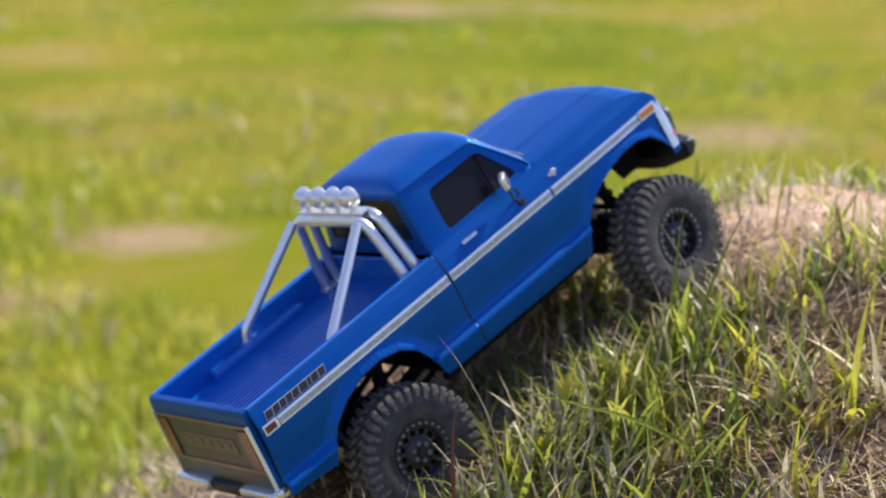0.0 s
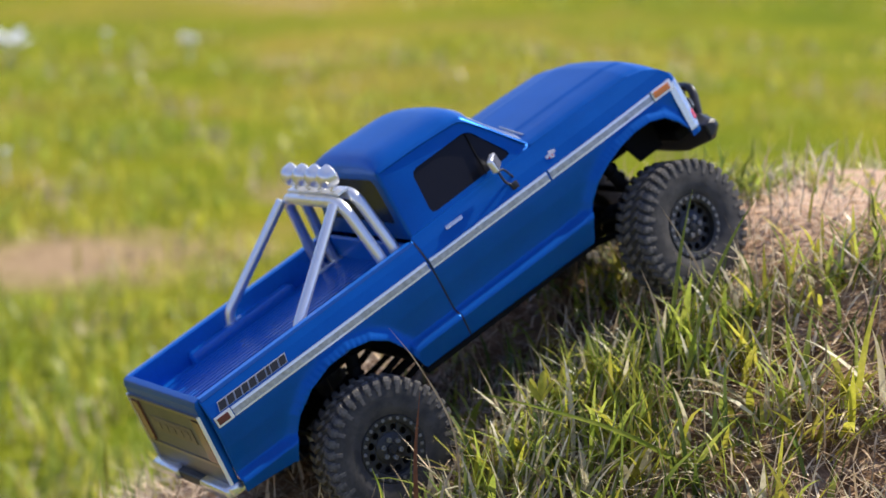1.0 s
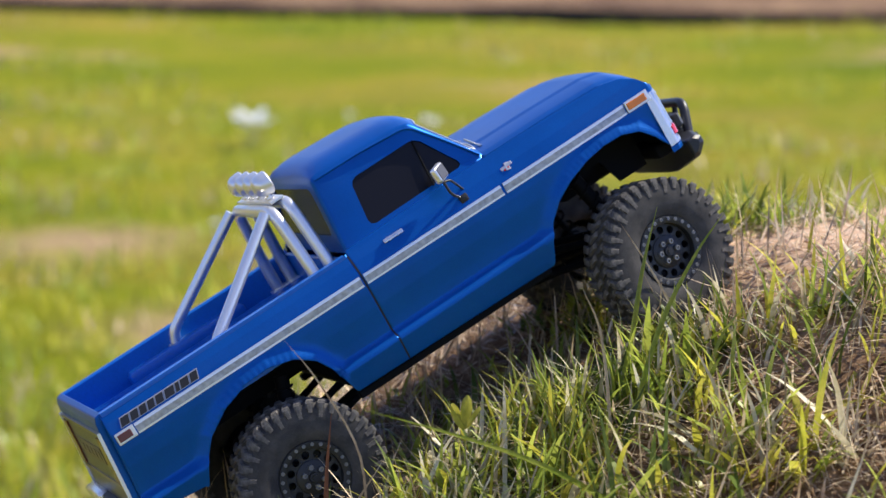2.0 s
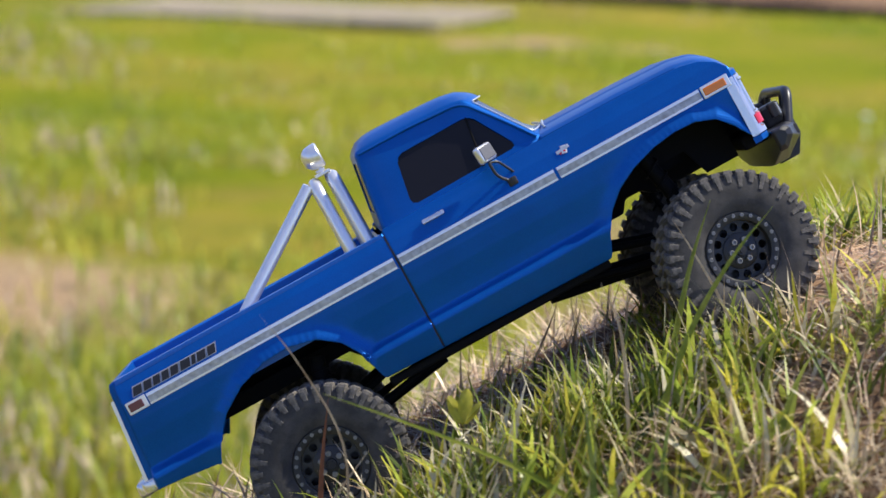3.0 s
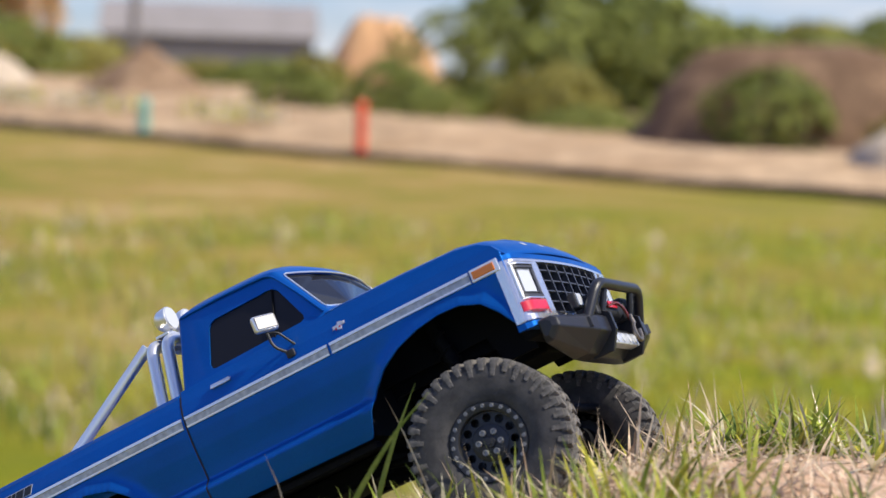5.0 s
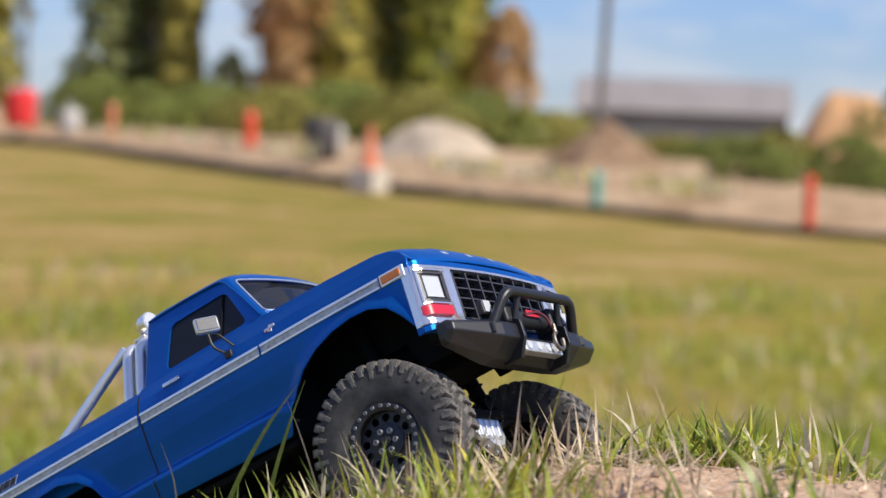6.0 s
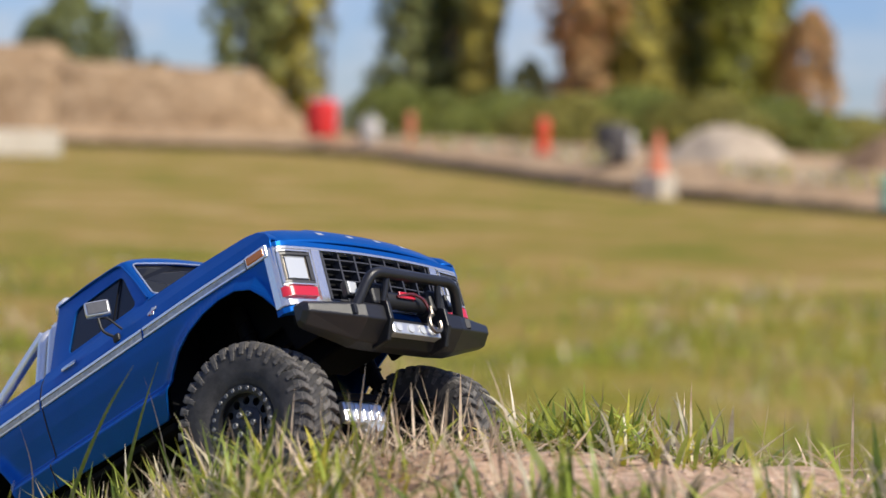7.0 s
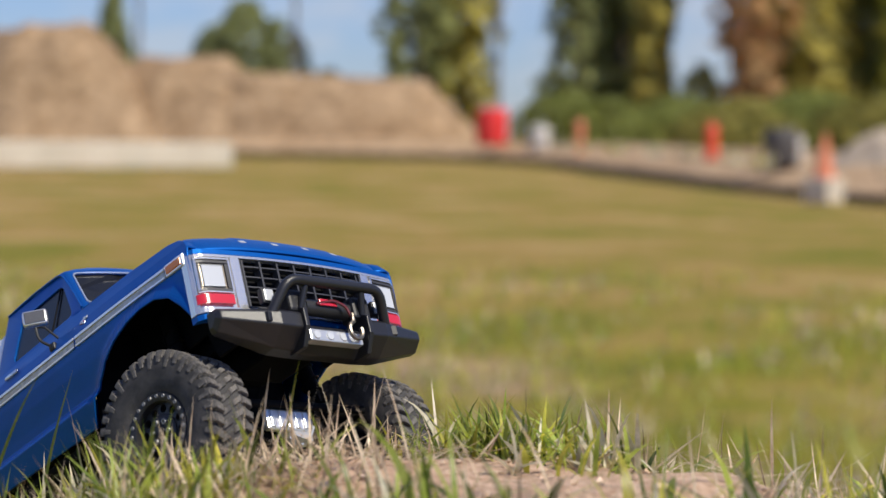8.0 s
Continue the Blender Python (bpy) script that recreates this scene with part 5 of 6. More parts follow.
# ---- chassis ----
chassis = empty("chassis")
chassis.parent = truck
for s in (-1, 1):
    bm = bmesh.new()
    bm_prism(bm, [(-0.345, -0.044), (-0.345, -0.032), (-0.185, -0.032), (-0.165, -0.050), (-0.020, -0.050), (0.006, -0.028), (0.150, -0.028), (0.150, -0.040), (0.010, -0.040), (-0.015, -0.066), (-0.170, -0.066), (-0.190, -0.044)], "y", s * 0.0330 - 0.003, s * 0.0330 + 0.003)
    part("frame_rail", bm, M_DARK, chassis)
    bm = bmesh.new()
    bm_box(bm, (-0.085, s * 0.0845, -0.0740), (0.178, 0.010, 0.0060), Euler((0, 0.005, 0)).to_matrix(), bevel=0.0015)
    part("rock_slider", bm, M_DARK, chassis)
bm = bmesh.new()
bm_box(bm, (-0.085, 0, -0.0660), (0.176, 0.168, 0.0030), bevel=0.0005)
part("floor_pan", bm, M_DARK, chassis)
bm = bmesh.new()
bm_box(bm, (-0.080, 0, -0.0760), (0.120, 0.056, 0.0160), bevel=0.004)
part("skid_plate", bm, M_DARK, chassis)
bm = bmesh.new()
bm_box(bm, (0.004, 0, -0.024), (0.004, 0.176, 0.090), bevel=0.0005)
part("firewall", bm, M_DARK, chassis)
for s in (-1, 1):
    bm = bmesh.new()
    bm_prism(bm, [(0.004, 0.012), (0.128, 0.012), (0.128, -0.055), (0.102, -0.055), (0.094, -0.033), (0.004, -0.033)], "y", s * 0.0480 - 0.0015, s * 0.0480 + 0.0015)
    part("inner_fender", bm, M_DARK, chassis)
    bm = bmesh.new()
    bm_box(bm, (0.066, s * 0.0690, 0.0100), (0.122, 0.0400, 0.0020), bevel=0.0005)
    part("fender_liner", bm, M_DARK, chassis)
# Added near-black blocks that keep the wheel arches dark.
bm = bmesh.new()
bm_prism(bm, [(0.008, 0.012), (0.120, 0.012), (0.120, -0.053), (0.066, -0.053), (0.058, -0.046), (0.044, -0.046), (0.038, -0.055), (0.008, -0.055)], "y", -0.012, 0.034)
bevelled(part("gear_tray", bm, M_DARK, chassis), 0.002)
bm = bmesh.new()
bm_prism(bm, [(-0.305, -0.012), (-0.172, -0.012), (-0.172, -0.048), (-0.205, -0.041), (-0.275, -0.041), (-0.305, -0.046)], "y", -0.010, 0.034)
bevelled(part("battery_tray", bm, M_DARK, chassis), 0.002)
bm = bmesh.new()
bm_box(bm, (0.140, 0, -0.0480), (0.020, 0.150, 0.010), bevel=0.002)
part("front_crossmember", bm, M_DARK, chassis)
bm = bmesh.new()
bm_box(bm, (-0.238, 0, -0.0085), (0.204, 0.164, 0.0040), bevel=0.0005)
part("bed_underside", bm, M_DARK, chassis)
# Added dark sheet closing off part of the view through the rear arch.
bm = bmesh.new()
bm_box(bm, (-0.262, 0.048, -0.0270), (0.088, 0.004, 0.034), bevel=0.001)
part("wheel_well_liner", bm, M_DARK, chassis)


def axle(x, z, fore):
    ax = empty("axle")
    ax.parent = truck
    bm = bmesh.new()
    bm_cyl(bm, (x, -0.080, z), (x, 0.080, z), 0.0085, seg=16)
    bm_cyl(bm, (x, -0.084, z - 0.002), (x, -0.062, z), 0.0125, seg=14)
    bm_cyl(bm, (x, 0.062, z), (x, 0.084, z - 0.002), 0.0125, seg=14)
    part("axle_tube", bm, M_DARK, ax, smooth=True)
    bm = bmesh.new()
    rings = []
    for w, r in ((-0.018, 0.010), (-0.013, 0.0155), (0, 0.0180), (0.013, 0.0155), (0.018, 0.010)):
        rings.append([(x + r * math.cos(a), 0.010 + w, z + r * math.sin(a)) for a in (2 * math.pi * k / 18 for k in range(18))])
    bm_loft(bm, rings)
    part("diff_housing", bm, M_DARK, ax, smooth=True)
    bm = bmesh.new()
    bm_cyl(bm, (x + fore * 0.012, 0.0085, z + 0.004), (x + fore * 0.0200, 0.0085, z + 0.005), 0.0160, 0.0125, 10)
    for k in range(8):
        a = 2 * math.pi * k / 8
        bm_cyl(bm, (x + fore * 0.0135, 0.0085 + 0.0138 * math.cos(a), z + 0.004 + 0.0138 * math.sin(a)), (x + fore * 0.0180, 0.0085 + 0.0138 * math.cos(a), z + 0.004 + 0.0138 * math.sin(a)), 0.0012, seg=6)
    part("diff_cover", bm, M_SILVER, ax, "silver differential cover")
    bm = bmesh.new()
    bm_box(bm, (x + fore * 0.0190, -0.003, z + 0.0065), (0.0060, 0.040, 0.0165), bevel=0.0018)
    for k in range(5):
        bm_box(bm, (x + fore * 0.0222, -0.018 + 0.0075 * k, z + 0.0065), (0.0020, 0.0036, 0.0130), bevel=0.0006)
    part("axle_plate", bm, M_CHROME, ax, "bright ribbed axle plate")
    bm = bmesh.new()
    bm_cyl(bm, (x + fore * 0.024, -0.070, z + 0.016), (x + fore * 0.024, 0.070, z + 0.018), 0.0030, seg=10)
    part("tie_rod", bm, M_DARK, ax, smooth=True)
    for s in (-1, 1):
        bm = bmesh.new()
        bm_cyl(bm, (x - fore * 0.006, s * 0.040, z + 0.004), (x - fore * 0.125, s * 0.028, -0.076), 0.0028, seg=10)
        bm_cyl(bm, (x - fore * 0.004, s * 0.026, z + 0.016), (x - fore * 0.105, s * 0.032, -0.060), 0.0030, seg=10)
        part("link", bm, M_DARK, ax, smooth=True)
        bm = bmesh.new()
        top, foot = Vector((x - fore * 0.026, s * 0.056, -0.006 if fore > 0 else -0.034)), Vector((x - fore * 0.004, s * 0.060, z + 0.004))
        bm_cyl(bm, top, top.lerp(foot, 0.55), 0.0058, seg=12)
        bm_cyl(bm, top.lerp(foot, 0.5), foot, 0.0022, seg=10)
        part("shock_body", bm, M_DARK, ax, smooth=True)
        coil = bmesh.new()
        pts = []
        d = (foot - top).normalized()
        e1 = d.cross(Vector((0, 1, 0))).normalized()
        e2 = d.cross(e1)
        for k in range(64):
            a = 2 * math.pi * k / 9
            pts.append(top.lerp(foot, 0.12 + 0.78 * k / 63) + (e1 * math.cos(a) + e2 * math.sin(a)) * 0.0070)
        bm_tube(coil, pts, 0.0010, seg=5)
        part("shock_spring", coil, M_DARK, ax, smooth=True)
    return ax


axle(0.0862, -0.1095, 1)
axle(-0.2380, -0.1020, -1)
bm = bmesh.new()
bm_cyl(bm, (0.070, 0.008, -0.106), (-0.040, 0, -0.085), 0.0042, seg=12)
part("drive_shaft", bm, M_DARK, chassis, smooth=True)
bm = bmesh.new()
bm_cyl(bm, (-0.222, 0.008, -0.100), (-0.130, 0, -0.085), 0.0042, seg=12)
part("drive_shaft", bm, M_DARK, chassis, smooth=True)

# ---- grass ----
def leafy(name, colour, second, trans=0.35):
    m = material(name, colour, rough=0.36, spec=0.35, second=second, big=40, random_hue=0.5, trans=trans, vary=0.12, scale=300)
    return m


M_GRASS = leafy("fresh_grass", (0.26, 0.34, 0.048), (0.46, 0.50, 0.095), 0.5)
# Darker copy of the grass, shade put into its green, strewn at random.
M_GRASS_DARK = leafy("shaded_grass", (0.095, 0.15, 0.025), (0.19, 0.23, 0.045), 0.45)
M_GRASS_YELLOW = leafy("yellow_green_grass", (0.42, 0.42, 0.045), (0.64, 0.57, 0.10), 0.5)
M_STRAW = leafy("dry_straw", (0.74, 0.61, 0.43), (0.40, 0.27, 0.165), 0.25)
M_DEAD = leafy("withered_grass", (0.70, 0.64, 0.46), (0.46, 0.40, 0.25), 0.35)
M_CLOD = material("soil_crumbs", (0.40, 0.285, 0.195), rough=0.95, spec=0.1, random_hue=0.45, second=(0.68, 0.51, 0.38), big=30)

TO_TRUCK = truck.matrix_basis.inverted()


def clearance(x, y, z):
    """How much room there is above the ground before the truck's underside."""
    p = TO_TRUCK @ Vector((x, y, z))
    if not (-0.40 < p.x < 0.215 and abs(p.y) < 0.125):
        return 1.0
    for wx, wz in ((0.0862, -0.1095), (-0.2380, -0.1020)):
        if math.hypot(p.x - wx, p.z - wz) < 0.064 and 0.060 < abs(p.y) < 0.118:
            return 0.004
    return max(0.004, -0.095 - p.z) if abs(p.y) < 0.105 else 0.05


class Blades:
    """Collects many grass blades into one mesh."""

    def __init__(self, seed):
        self.v, self.f, self.rng = [], [], random.Random(seed)

    def add(self, x, y, z, length, width, heading, lean, curl, segs=4, twist=0.0):
        dx, dy = math.cos(heading), math.sin(heading)
        sx, sy = -math.sin(heading + twist), math.cos(heading + twist)
        n0 = len(self.v)
        ang = lean
        px, py, pz = x, y, z
        step = length / segs
        for i in range(segs + 1):
            w = width * 0.5 * (1 - (i / segs) ** 2.2) * (0.75 + 0.5 * min(1, i / segs * 3))
            if i == segs:
                self.v.append((px, py, pz))
            else:
                self.v.append((px - sx * w, py - sy * w, pz))
                self.v.append((px + sx * w, py + sy * w, pz))
            px += dx * math.sin(ang) * step
            py += dy * math.sin(ang) * step
            pz += math.cos(ang) * step
            ang += curl / segs
        for i in range(segs - 1):
            a = n0 + 2 * i
            self.f.append((a, a + 1, a + 3, a + 2))
        a = n0 + 2 * (segs - 1)
        self.f.append((a, a + 1, a + 2))

    def make(self, name, mat, label, category="grass"):
        me = bpy.data.meshes.new(name)
        me.from_pydata(self.v, [], self.f)
        me.materials.append(mat)
        me.shade_smooth()
        return tagged(new(name, me), label, category, kind="stuff")


def sandy(x, y):
    return math.exp(-((x - 0.26) ** 2 / 0.034 + (y + 0.02) ** 2 / 0.020))


def mound_grass():
    sets = [(Blades(1), M_GRASS, "grass", "fresh green grass blades on the mound", 0.42), (Blades(2), M_GRASS_DARK, "grass", "grass blades on the mound in a dull shaded green", 0.22), (Blades(3), M_GRASS_YELLOW, "grass", "yellow-green grass blades on the mound", 0.36), (Blades(4), M_DEAD, "grass", "withered pale grass blades on the mound", 0.24)]
    rng = random.Random(77)
    tufts = []
    while len(tufts) < 4600:
        x, y = rng.uniform(-2.0, 2.0), rng.uniform(-1.8, 1.8)
        edge = math.hypot(x, y) + 0.45 * noise.noise((x * 1.3, y * 1.3, 6.6))
        if rng.random() > 1 - 0.93 * smooth_step(0.85, 1.7, edge):
            continue
        d = -0.02 + 1.6 * noise.noise((x * 3.1, y * 3.1, 8.8)) + 0.9 * noise.noise((x * 9, y * 9, 3.2))
        d += 0.25 * smooth_step(-0.15, -0.35, y) - 2.1 * sandy(x, y) + 0.40 * smooth_step(0.30, 0.42, x)
        if rng.random() < d:
            tufts.append((x, y, rng.choices(range(4), [s[4] for s in sets])[0], rng.uniform(0.5, 1.25)))
    for x, y, k, vigour in tufts:
        b = sets[k][0]
        lean_to = rng.uniform(0, 6.283)
        n = rng.randint(3, 9)
        for i in range(n):
            bx, by = x + rng.gauss(0, 0.009), y + rng.gauss(0, 0.009)
            bz = ground_height(bx, by)
            room = clearance(bx, by, bz)
            length = min(rng.uniform(0.024, 0.092) * vigour * (0.92 if by < -0.22 else 0.85 if by < -0.02 else 0.62), room * 0.9)
            if length < 0.006:
                continue
            h = lean_to + rng.gauss(0, 1.3)
            b.add(bx, by, bz - 0.002, length, rng.choice((rng.uniform(0.0012, 0.0030), rng.uniform(0.0030, 0.0062))) * min(1.15, 0.5 + length * 12), h, abs(rng.gauss(0.42, 0.36)), rng.uniform(0.1, 1.5), segs=5, twist=rng.uniform(-0.7, 0.7))
    # lusher growth over the near shoulder of the mound
    for i in range(260):
        x, y = rng.gauss(0.28, 0.24), rng.gauss(-0.42, 0.12)
        if sandy(x, y) > 0.25 or noise.noise((x * 6, y * 6, 4.4)) < -0.1:
            continue
        for j in range(rng.randint(3, 7)):
            bx, by = x + rng.gauss(0, 0.010), y + rng.gauss(0, 0.010)
            bz = ground_height(bx, by)
            length = min(rng.uniform(0.020, 0.062), clearance(bx, by, bz) * 0.9)
            if length > 0.008:
                sets[rng.choices((0, 2), (3, 2))[0]][0].add(bx, by, bz - 0.002, length, rng.uniform(0.0018, 0.0050), rng.uniform(0, 6.283), abs(rng.gauss(0.35, 0.3)), rng.uniform(0.1, 1.4), segs=5, twist=rng.uniform(-0.7, 0.7))
    # thick growth on the near slope below the sandy top, and beside the truck's sill
    for cx, sx, cy, sy, count, lo, hi in ((0.20, 0.15, -0.215, 0.035, 95, 0.028, 0.070), (-0.20, 0.10, -0.18, 0.030, 95, 0.035, 0.085), (-0.43, 0.06, -0.13, 0.05, 90, 0.028, 0.062), (-0.24, 0.13, -0.28, 0.05, 75, 0.040, 0.095), (0.000, 0.030, -0.015, 0.045, 110, 0.016, 0.040), (-0.13, 0.085, -0.150, 0.020, 105, 0.032, 0.080), (0.02, 0.09, -0.17, 0.025, 50, 0.018, 0.045)):
        for i in range(count):
            x, y = rng.gauss(cx, sx), rng.gauss(cy, sy)
            if noise.noise((x * 8, y * 8, 2.4)) < -0.15:
                continue
            kind = rng.choices((0, 1, 2, 3), (4, 2, 2, 3))[0]
            for j in range(rng.randint(3, 6)):
                bx, by = x + rng.gauss(0, 0.009), y + rng.gauss(0, 0.009)
                bz = ground_height(bx, by)
                length = min(rng.uniform(lo, hi), clearance(bx, by, bz) * 0.9)
                if length > 0.008:
                    sets[kind][0].add(bx, by, bz - 0.002, length, rng.uniform(0.0014, 0.0046), rng.uniform(0, 6.283), abs(rng.gauss(0.4, 0.35)), rng.uniform(0.1, 1.5), segs=5, twist=rng.uniform(-0.7, 0.7))
    # a thick clump on the crest beside the far front tyre
    for i in range(420):
        bx, by = rng.gauss(0.165, 0.040), rng.gauss(0.075, 0.030)
        bz = ground_height(bx, by)
        length = min(rng.uniform(0.020, 0.055), clearance(bx, by, bz) * 0.9)
        if length > 0.006:
            sets[rng.choices((0, 1, 2), (5, 2, 3))[0]][0].add(bx, by, bz - 0.002, length, rng.uniform(0.0014, 0.0034), rng.uniform(0, 6.283), abs(rng.gauss(0.6, 0.4)), rng.uniform(0.2, 1.5), twist=rng.uniform(-0.6, 0.6))
    # flattened and upright blades scattered over the sandy crest
    for i in range(110):
        x, y = rng.gauss(0.30, 0.15), rng.gauss(0.085, 0.05)
        if noise.noise((x * 11, y * 11, 7.3)) < -0.05:
            continue
        kind = rng.choices((0, 1, 2, 3), (3, 2, 2, 4))[0]
        for j in range(rng.randint(2, 6)):
            bx, by = x + rng.gauss(0, 0.012), y + rng.gauss(0, 0.012)
            bz = ground_height(bx, by)
            length = min(rng.uniform(0.018, 0.060), clearance(bx, by, bz) * 0.9)
            if length > 0.008:
                sets[kind][0].add(bx, by, bz - 0.002, length, rng.uniform(0.0016, 0.0050), rng.uniform(0, 6.283), abs(rng.gauss(0.75, 0.45)), rng.uniform(0.1, 1.4), segs=5, twist=rng.uniform(-0.7, 0.7))
    for b, m, name, label, _ in sets:
        b.make(name, m, label)
    straw = Blades(9)
    count = 0
    while count < 30000:
        x, y = rng.gauss(0, 0.55), rng.gauss(-0.12, 0.42)
        if rng.random() > 0.55 + 0.5 * noise.noise((x * 4, y * 4, 5.5)) - 0.46 * sandy(x, y):
            continue
        count += 1
        z = ground_height(x, y)
        flat = rng.random() < 0.84
        room = clearance(x, y, z)
        length = min(rng.uniform(0.012, 0.07), room * 2.5)
        straw.add(x, y, z + rng.uniform(0.001, 0.006), length, rng.uniform(0.0007, 0.0022), rng.uniform(0, 6.283), rng.uniform(1.1, 1.6) if flat else rng.uniform(0.1, 0.8), rng.uniform(-0.3, 0.5), segs=3, twist=rng.uniform(-0.5, 0.5))
    straw.make("straw", M_STRAW, "dry straw lying on the dirt mound", "straw")


mound_grass()


def field_grass():
    """Coarser tufts over the field round the mound."""
    sets = [(Blades(21), M_GRASS, "fresh green grass tufts in the field"), (Blades(22), M_GRASS_YELLOW, "yellow-green grass tufts in the field"), (Blades(23), M_STRAW, "dry pale grass stalks in the field")]
    rng = random.Random(5)
    for i in range(16000):
        a = radians(rng.uniform(20, 170) if i % 2 else rng.uniform(0, 360))
        d = 1.0 + (16 if i % 2 else 9) * rng.random() ** 1.5
        x, y = d * math.cos(a), d * math.sin(a)
        if (on_patch(x, y) and rng.random() < 0.8) or noise.noise((x * 0.42, y * 0.42, 1.0)) > 0.22 or rng.random() > smooth_step(0.9, 1.9, d):
            continue
        z = ground_height(x, y)
        k = rng.choices((0, 1, 2), (0.42, 0.45, 0.13))[0]
        for j in range(rng.randint(4, 8)):
            bx, by = x + rng.gauss(0, 0.05), y + rng.gauss(0, 0.05)
            sets[k][0].add(bx, by, z - 0.006, rng.uniform(0.04, 0.12), rng.uniform(0.004, 0.010), rng.uniform(0, 6.283), abs(rng.gauss(0.3, 0.3)), rng.uniform(0.1, 1.2), segs=3)
    # taller tufts on the far side of the mound
    for i in range(80):
        x, y = rng.uniform(-0.6, 1.3), rng.uniform(0.32, 1.0)
        k = rng.choices((0, 1, 2), (0.4, 0.35, 0.25))[0]
        z = ground_height(x, y)
        for j in range(rng.randint(3, 7)):
            sets[k][0].add(x + rng.gauss(0, 0.02), y + rng.gauss(0, 0.02), z - 0.006, rng.uniform(0.03, 0.085), rng.uniform(0.003, 0.006), rng.uniform(0, 6.283), abs(rng.gauss(0.2, 0.2)), rng.uniform(0.1, 1.0), segs=3)
    # rougher, taller growth where the field turns dry
    for i in range(4200):
        a, d = radians(rng.uniform(92, 160)), 2.2 + 13 * rng.random() ** 1.3
        x, y = d * math.cos(a), d * math.sin(a)
        if (on_patch(x, y) and rng.random() < 0.8) or noise.noise((x * 0.7, y * 0.7, 3.0)) < -0.12:
            continue
        z = ground_height(x, y)
        k = rng.choices((0, 1, 2), (0.36, 0.30, 0.34))[0]
        for j in range(rng.randint(3, 6)):
            sets[k][0].add(x + rng.gauss(0, 0.04), y + rng.gauss(0, 0.04), z - 0.006, rng.uniform(0.06, 0.17), rng.uniform(0.005, 0.012), rng.uniform(0, 6.283), abs(rng.gauss(0.25, 0.25)), rng.uniform(0.1, 1.0), segs=3)
    for b, m, label in sets:
        b.make("field_grass", m, label)


field_grass()


def bank_weeds():
    """Straggling weeds on the cut bank beyond the fence."""
    sets = [(Blades(41), M_GRASS_YELLOW, "yellow-green weeds straggling over the dirt bank"), (Blades(42), M_DEAD, "withered weeds straggling over the dirt bank")]
    rng = random.Random(43)
    line_pts = [p for p in EDGE if -60 < p[0] < -10]
    for i in range(220):
        k = rng.randrange(len(line_pts) - 1)
        (xa, ya), (xb, yb) = line_pts[k], line_pts[k + 1]
        u = rng.random()
        x, y = xa + (xb - xa) * u, ya + (yb - ya) * u
        if noise.noise((x * 0.25, y * 0.25, 6.1)) < -0.05:
            continue
        r = math.hypot(x, y)
        off = rng.uniform(0.8, 4.0)
        x, y = x + x / r * off, y + y / r * off
        z = FIELD + 0.35 + 0.3 * smooth_step(22, 60, r)
        b = sets[rng.choices((0, 1), (1, 2))[0]][0]
        for j in range(5):
            b.add(x + rng.gauss(0, 0.12), y + rng.gauss(0, 0.12), z - 0.05, rng.uniform(0.12, 0.45), rng.uniform(0.02, 0.06), rng.uniform(0, 6.283), abs(rng.gauss(0.3, 0.3)), rng.uniform(0.1, 1.0), segs=3)
    for b, m, label in sets:
        b.make("weeds", m, label, "weeds")


bank_weeds()


def crumbs():
    rng = random.Random(31)
    v, f = [], []
    for i in range(3800):
        x, y = rng.uniform(-0.9, 1.0), rng.uniform(-0.8, 0.6)
        if rng.random() > 0.35 + 0.6 * sandy(x, y) + 0.4 * noise.noise((x * 5, y * 5, 2.5)):
            continue
        z = ground_height(x, y)
        if clearance(x, y, z) < 0.005:
            continue
        r = rng.uniform(0.0012, 0.0048) * (1.6 if rng.random() < 0.06 else 1)
        n0 = len(v)
        for dx, dy, dz in ((1, 0, 0), (-1, 0, 0), (0, 1, 0), (0, -1, 0), (0, 0, 0.8), (0, 0, -0.6)):
            v.append((x + dx * r * rng.uniform(0.7, 1.2), y + dy * r * rng.uniform(0.7, 1.2), z + r * 0.3 + dz * r * rng.uniform(0.7, 1.1)))
        for a, b, c in ((0, 2, 4), (2, 1, 4), (1, 3, 4), (3, 0, 4), (2, 0, 5), (1, 2, 5), (3, 1, 5), (0, 3, 5)):
            f.append((n0 + a, n0 + b, n0 + c))
    me = bpy.data.meshes.new("soil_crumbs")
    me.from_pydata(v, [], f)
    me.materials.append(M_CLOD)
    tagged(new("soil_crumbs", me), "small crumbs and pebbles of dry soil", "soil", kind="stuff")


crumbs()


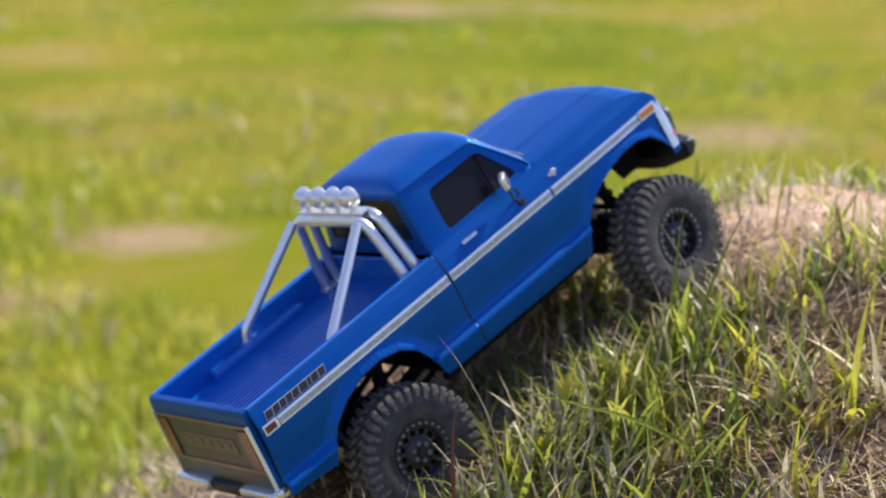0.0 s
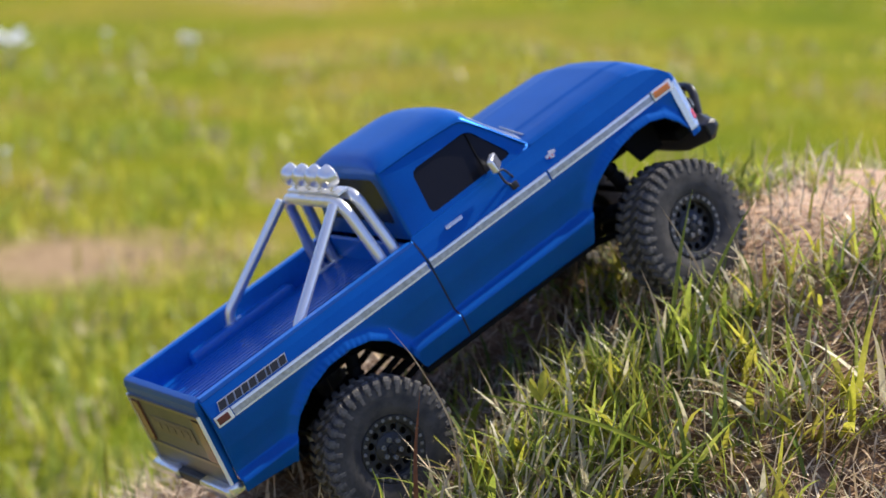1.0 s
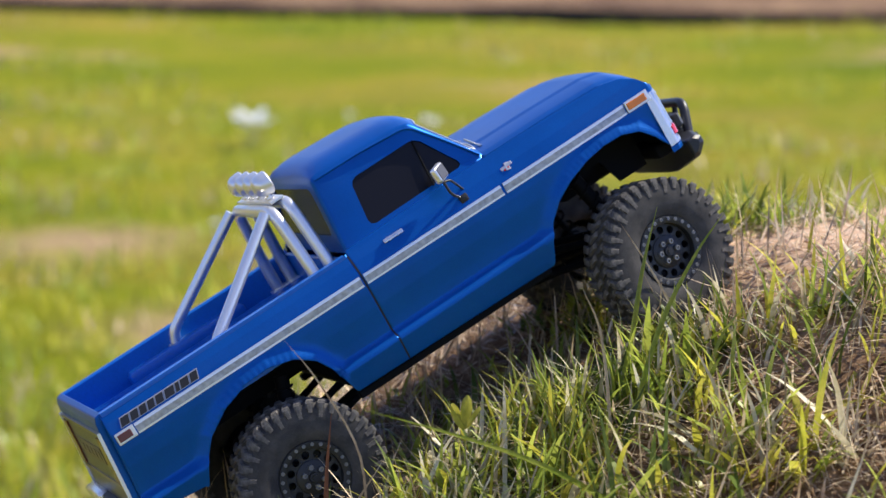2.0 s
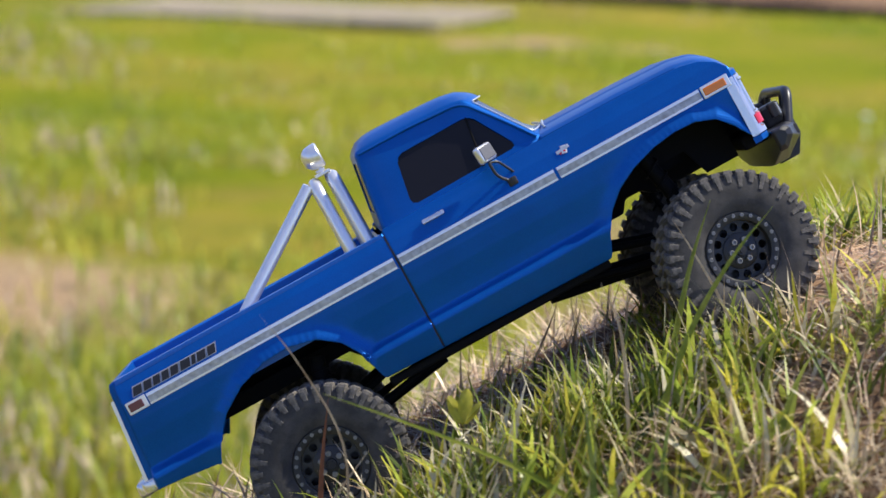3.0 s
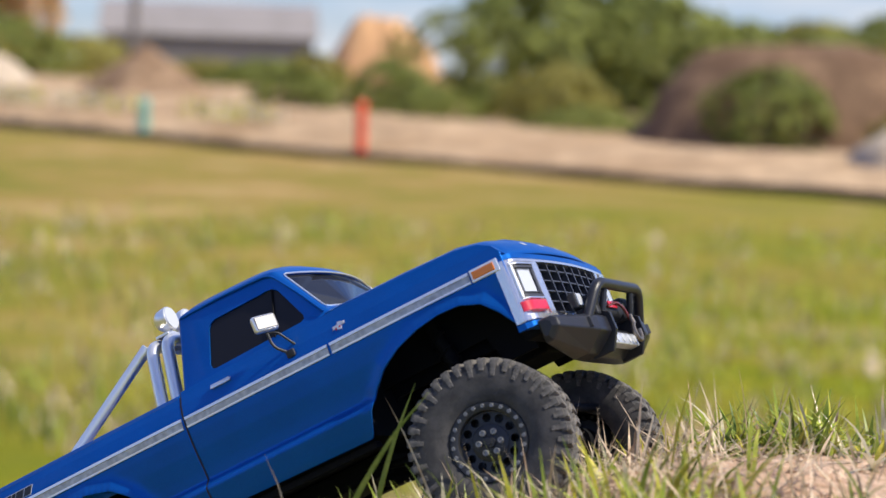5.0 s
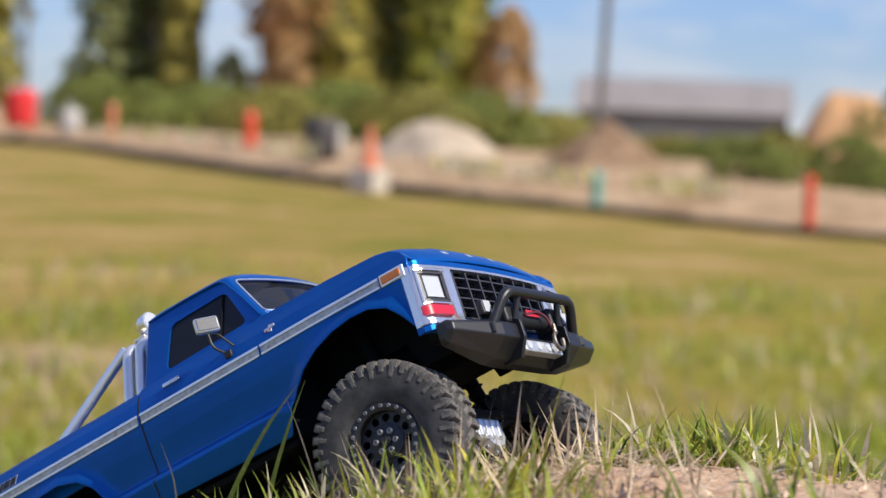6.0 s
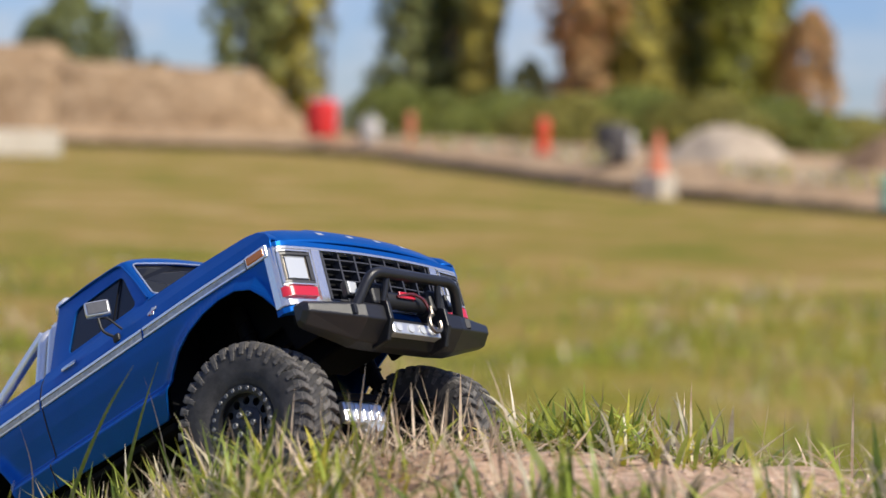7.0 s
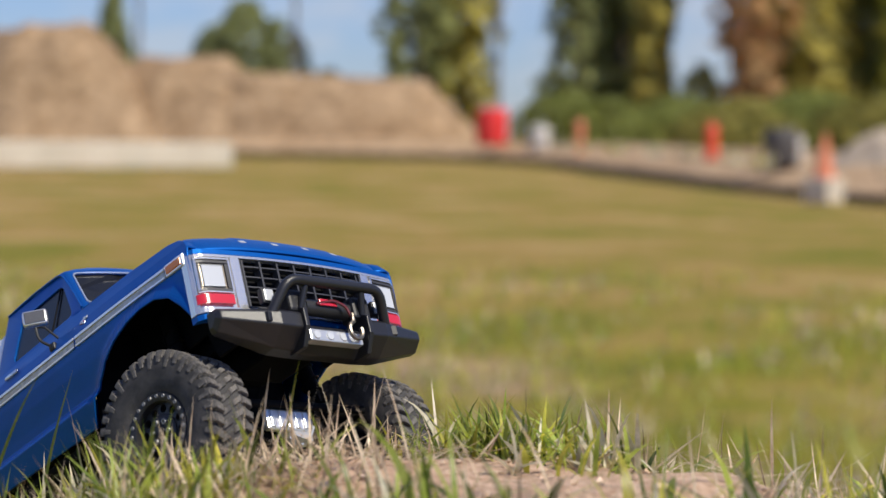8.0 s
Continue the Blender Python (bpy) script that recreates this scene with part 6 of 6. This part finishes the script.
# single blades and stems that stand out
def single(name, points, width, mat, label, category="grass blade"):
    """A folded blade along points (base first), tapering to its tip."""
    pts = [Vector(p) for p in points]
    pts.insert(0, pts[0] - Vector((0, 0, 0.03)))
    path = []
    ends = [pts[0] * 2 - pts[1], *pts, pts[-1] * 2 - pts[-2]]
    for i in range(len(pts) - 1):
        a, b, c, d = ends[i:i + 4]
        for k in range(5):
            u = k / 5
            path.append((b * 2 + (c - a) * u + (a * 2 - b * 5 + c * 4 - d) * u * u + (b * 3 - a - c * 3 + d) * u ** 3) / 2)
    path.append(pts[-1])
    bm = bmesh.new()
    rows = []
    for i, p in enumerate(path):
        u = i / (len(path) - 1)
        d = (path[min(i + 1, len(path) - 1)] - path[max(i - 1, 0)]).normalized()
        side = d.cross(Vector((0.15, 1, 0.2))).normalized()
        fold = d.cross(side)
        w = width * 0.5 * max(0.06, (1 - u ** 2.5)) * (0.7 + 0.3 * min(1, u * 4))
        rows.append([p - side * w, p + fold * w * 0.35, p + side * w])
    bm_loft(bm, rows, closed=False)
    ob = part(name, bm, mat, smooth=True)
    return tagged(ob, label, category)


single("grass_blade", [(-0.012, -0.150, 0.004), (-0.026, -0.148, 0.036), (-0.044, -0.143, 0.066), (-0.059, -0.140, 0.088)], 0.0022, M_STRAW, "dry pale stem leaning in front of a tyre")
single("grass_blade", [(-0.062, -0.160, -0.030), (-0.055, -0.158, 0.020), (-0.046, -0.154, 0.062), (-0.034, -0.150, 0.101)], 0.0052, M_GRASS, "tall green blade standing beside a tyre")
single("grass_blade", [(-0.285, -0.205, -0.125), (-0.288, -0.200, -0.055), (-0.318, -0.200, 0.000), (-0.344, -0.200, 0.033)], 0.0020, M_STRAW, "thin dry stem leaning over the truck flank")
single("grass_blade", [(-0.300, -0.165, -0.150), (-0.299, -0.160, -0.084), (-0.295, -0.160, -0.032)], 0.0048, material("rust_leaf", (0.20, 0.075, 0.035), rough=0.7, vary=0.2, scale=200, trans=0.2), "rust brown dead blade by the rear tyre")
single("grass_blade", [(-0.105, -0.284, -0.105), (-0.150, -0.279, -0.072), (-0.197, -0.274, -0.046), (-0.255, -0.265, -0.024), (-0.306, -0.252, -0.008)], 0.0046, M_GRASS, "long slanting green blade in front of the truck")
single("grass_blade", [(-0.078, -0.205, -0.045), (-0.058, -0.201, 0.018), (-0.030, -0.200, 0.070), (-0.004, -0.200, 0.104)], 0.0050, M_GRASS, "tall curved green blade beside the truck")
single("grass_blade", [(-0.098, -0.205, -0.045), (-0.104, -0.200, 0.019), (-0.119, -0.200, 0.053)], 0.0030, M_STRAW, "pale dry blade beside the truck")
single("grass_blade", [(0.128, -0.100, 0.040), (0.132, -0.100, 0.075), (0.143, -0.100, 0.119)], 0.0034, M_GRASS_YELLOW, "yellow-green blade under the bumper")
single("grass_blade", [(-0.300, -0.203, -0.135), (-0.298, -0.200, -0.100), (-0.271, -0.200, -0.058)], 0.0042, M_STRAW, "pale broad blade by the rear tyre")
single("clover_leaf", [(-0.208, -0.197, -0.075), (-0.208, -0.196, -0.042)], 0.0014, M_GRASS, "thin stem of a small leaf", "leaf")
for turn in (-70, 10, 95):
    bm = bmesh.new()
    a = radians(turn)
    rows = []
    for u, w in ((0, 0.0010), (0.25, 0.0040), (0.55, 0.0055), (0.85, 0.0040), (1, 0.0008)):
        c = Vector((-0.208 + math.sin(a) * 0.012 * u, -0.196, -0.042 + (0.45 + 0.55 * math.cos(a)) * 0.018 * u + 0.006 * u))
        sd = Vector((math.cos(a), 0.3, -math.sin(a))) * w
        rows.append([c - sd, c + Vector((0, -0.0018, 0)), c + sd])
    bm_loft(bm, rows, closed=False)
    tagged(part("clover_leaf", bm, M_GRASS_YELLOW, smooth=True), "bright yellow-green leaf among grass", "leaf", "leaflets")

# small pale blossoms in the field
for x, y, r in ((2.17, 7.65, 0.105), (2.9, 7.45, 0.060), (2.7, 7.9, 0.030), (1.2, 5.0, 0.022)):
    bm = bmesh.new()
    z = ground_height(x, y)
    rng = random.Random(int(x * 100))
    bm_cyl(bm, (x, y, z - 0.01), (x, y, z + 0.08), 0.004, 0.003, 6)
    for k in range(14):
        a = rng.uniform(0, 6.283)
        d = Vector((math.cos(a), math.sin(a), rng.uniform(0.1, 1.2))).normalized()
        c = Vector((x, y, z + 0.09)) + d * r * 0.6
        s1 = d.cross(Vector((0, 0, 1))).normalized() * r * 0.35
        s2 = d * r * 0.5
        bm.faces.new([bm.verts.new(c + q) for q in (-s2, s1, s2, -s1)])
    tagged(part("white_flower", bm, M_PETAL), "small white flower head in the grass", "flower", "white flowers in the field")
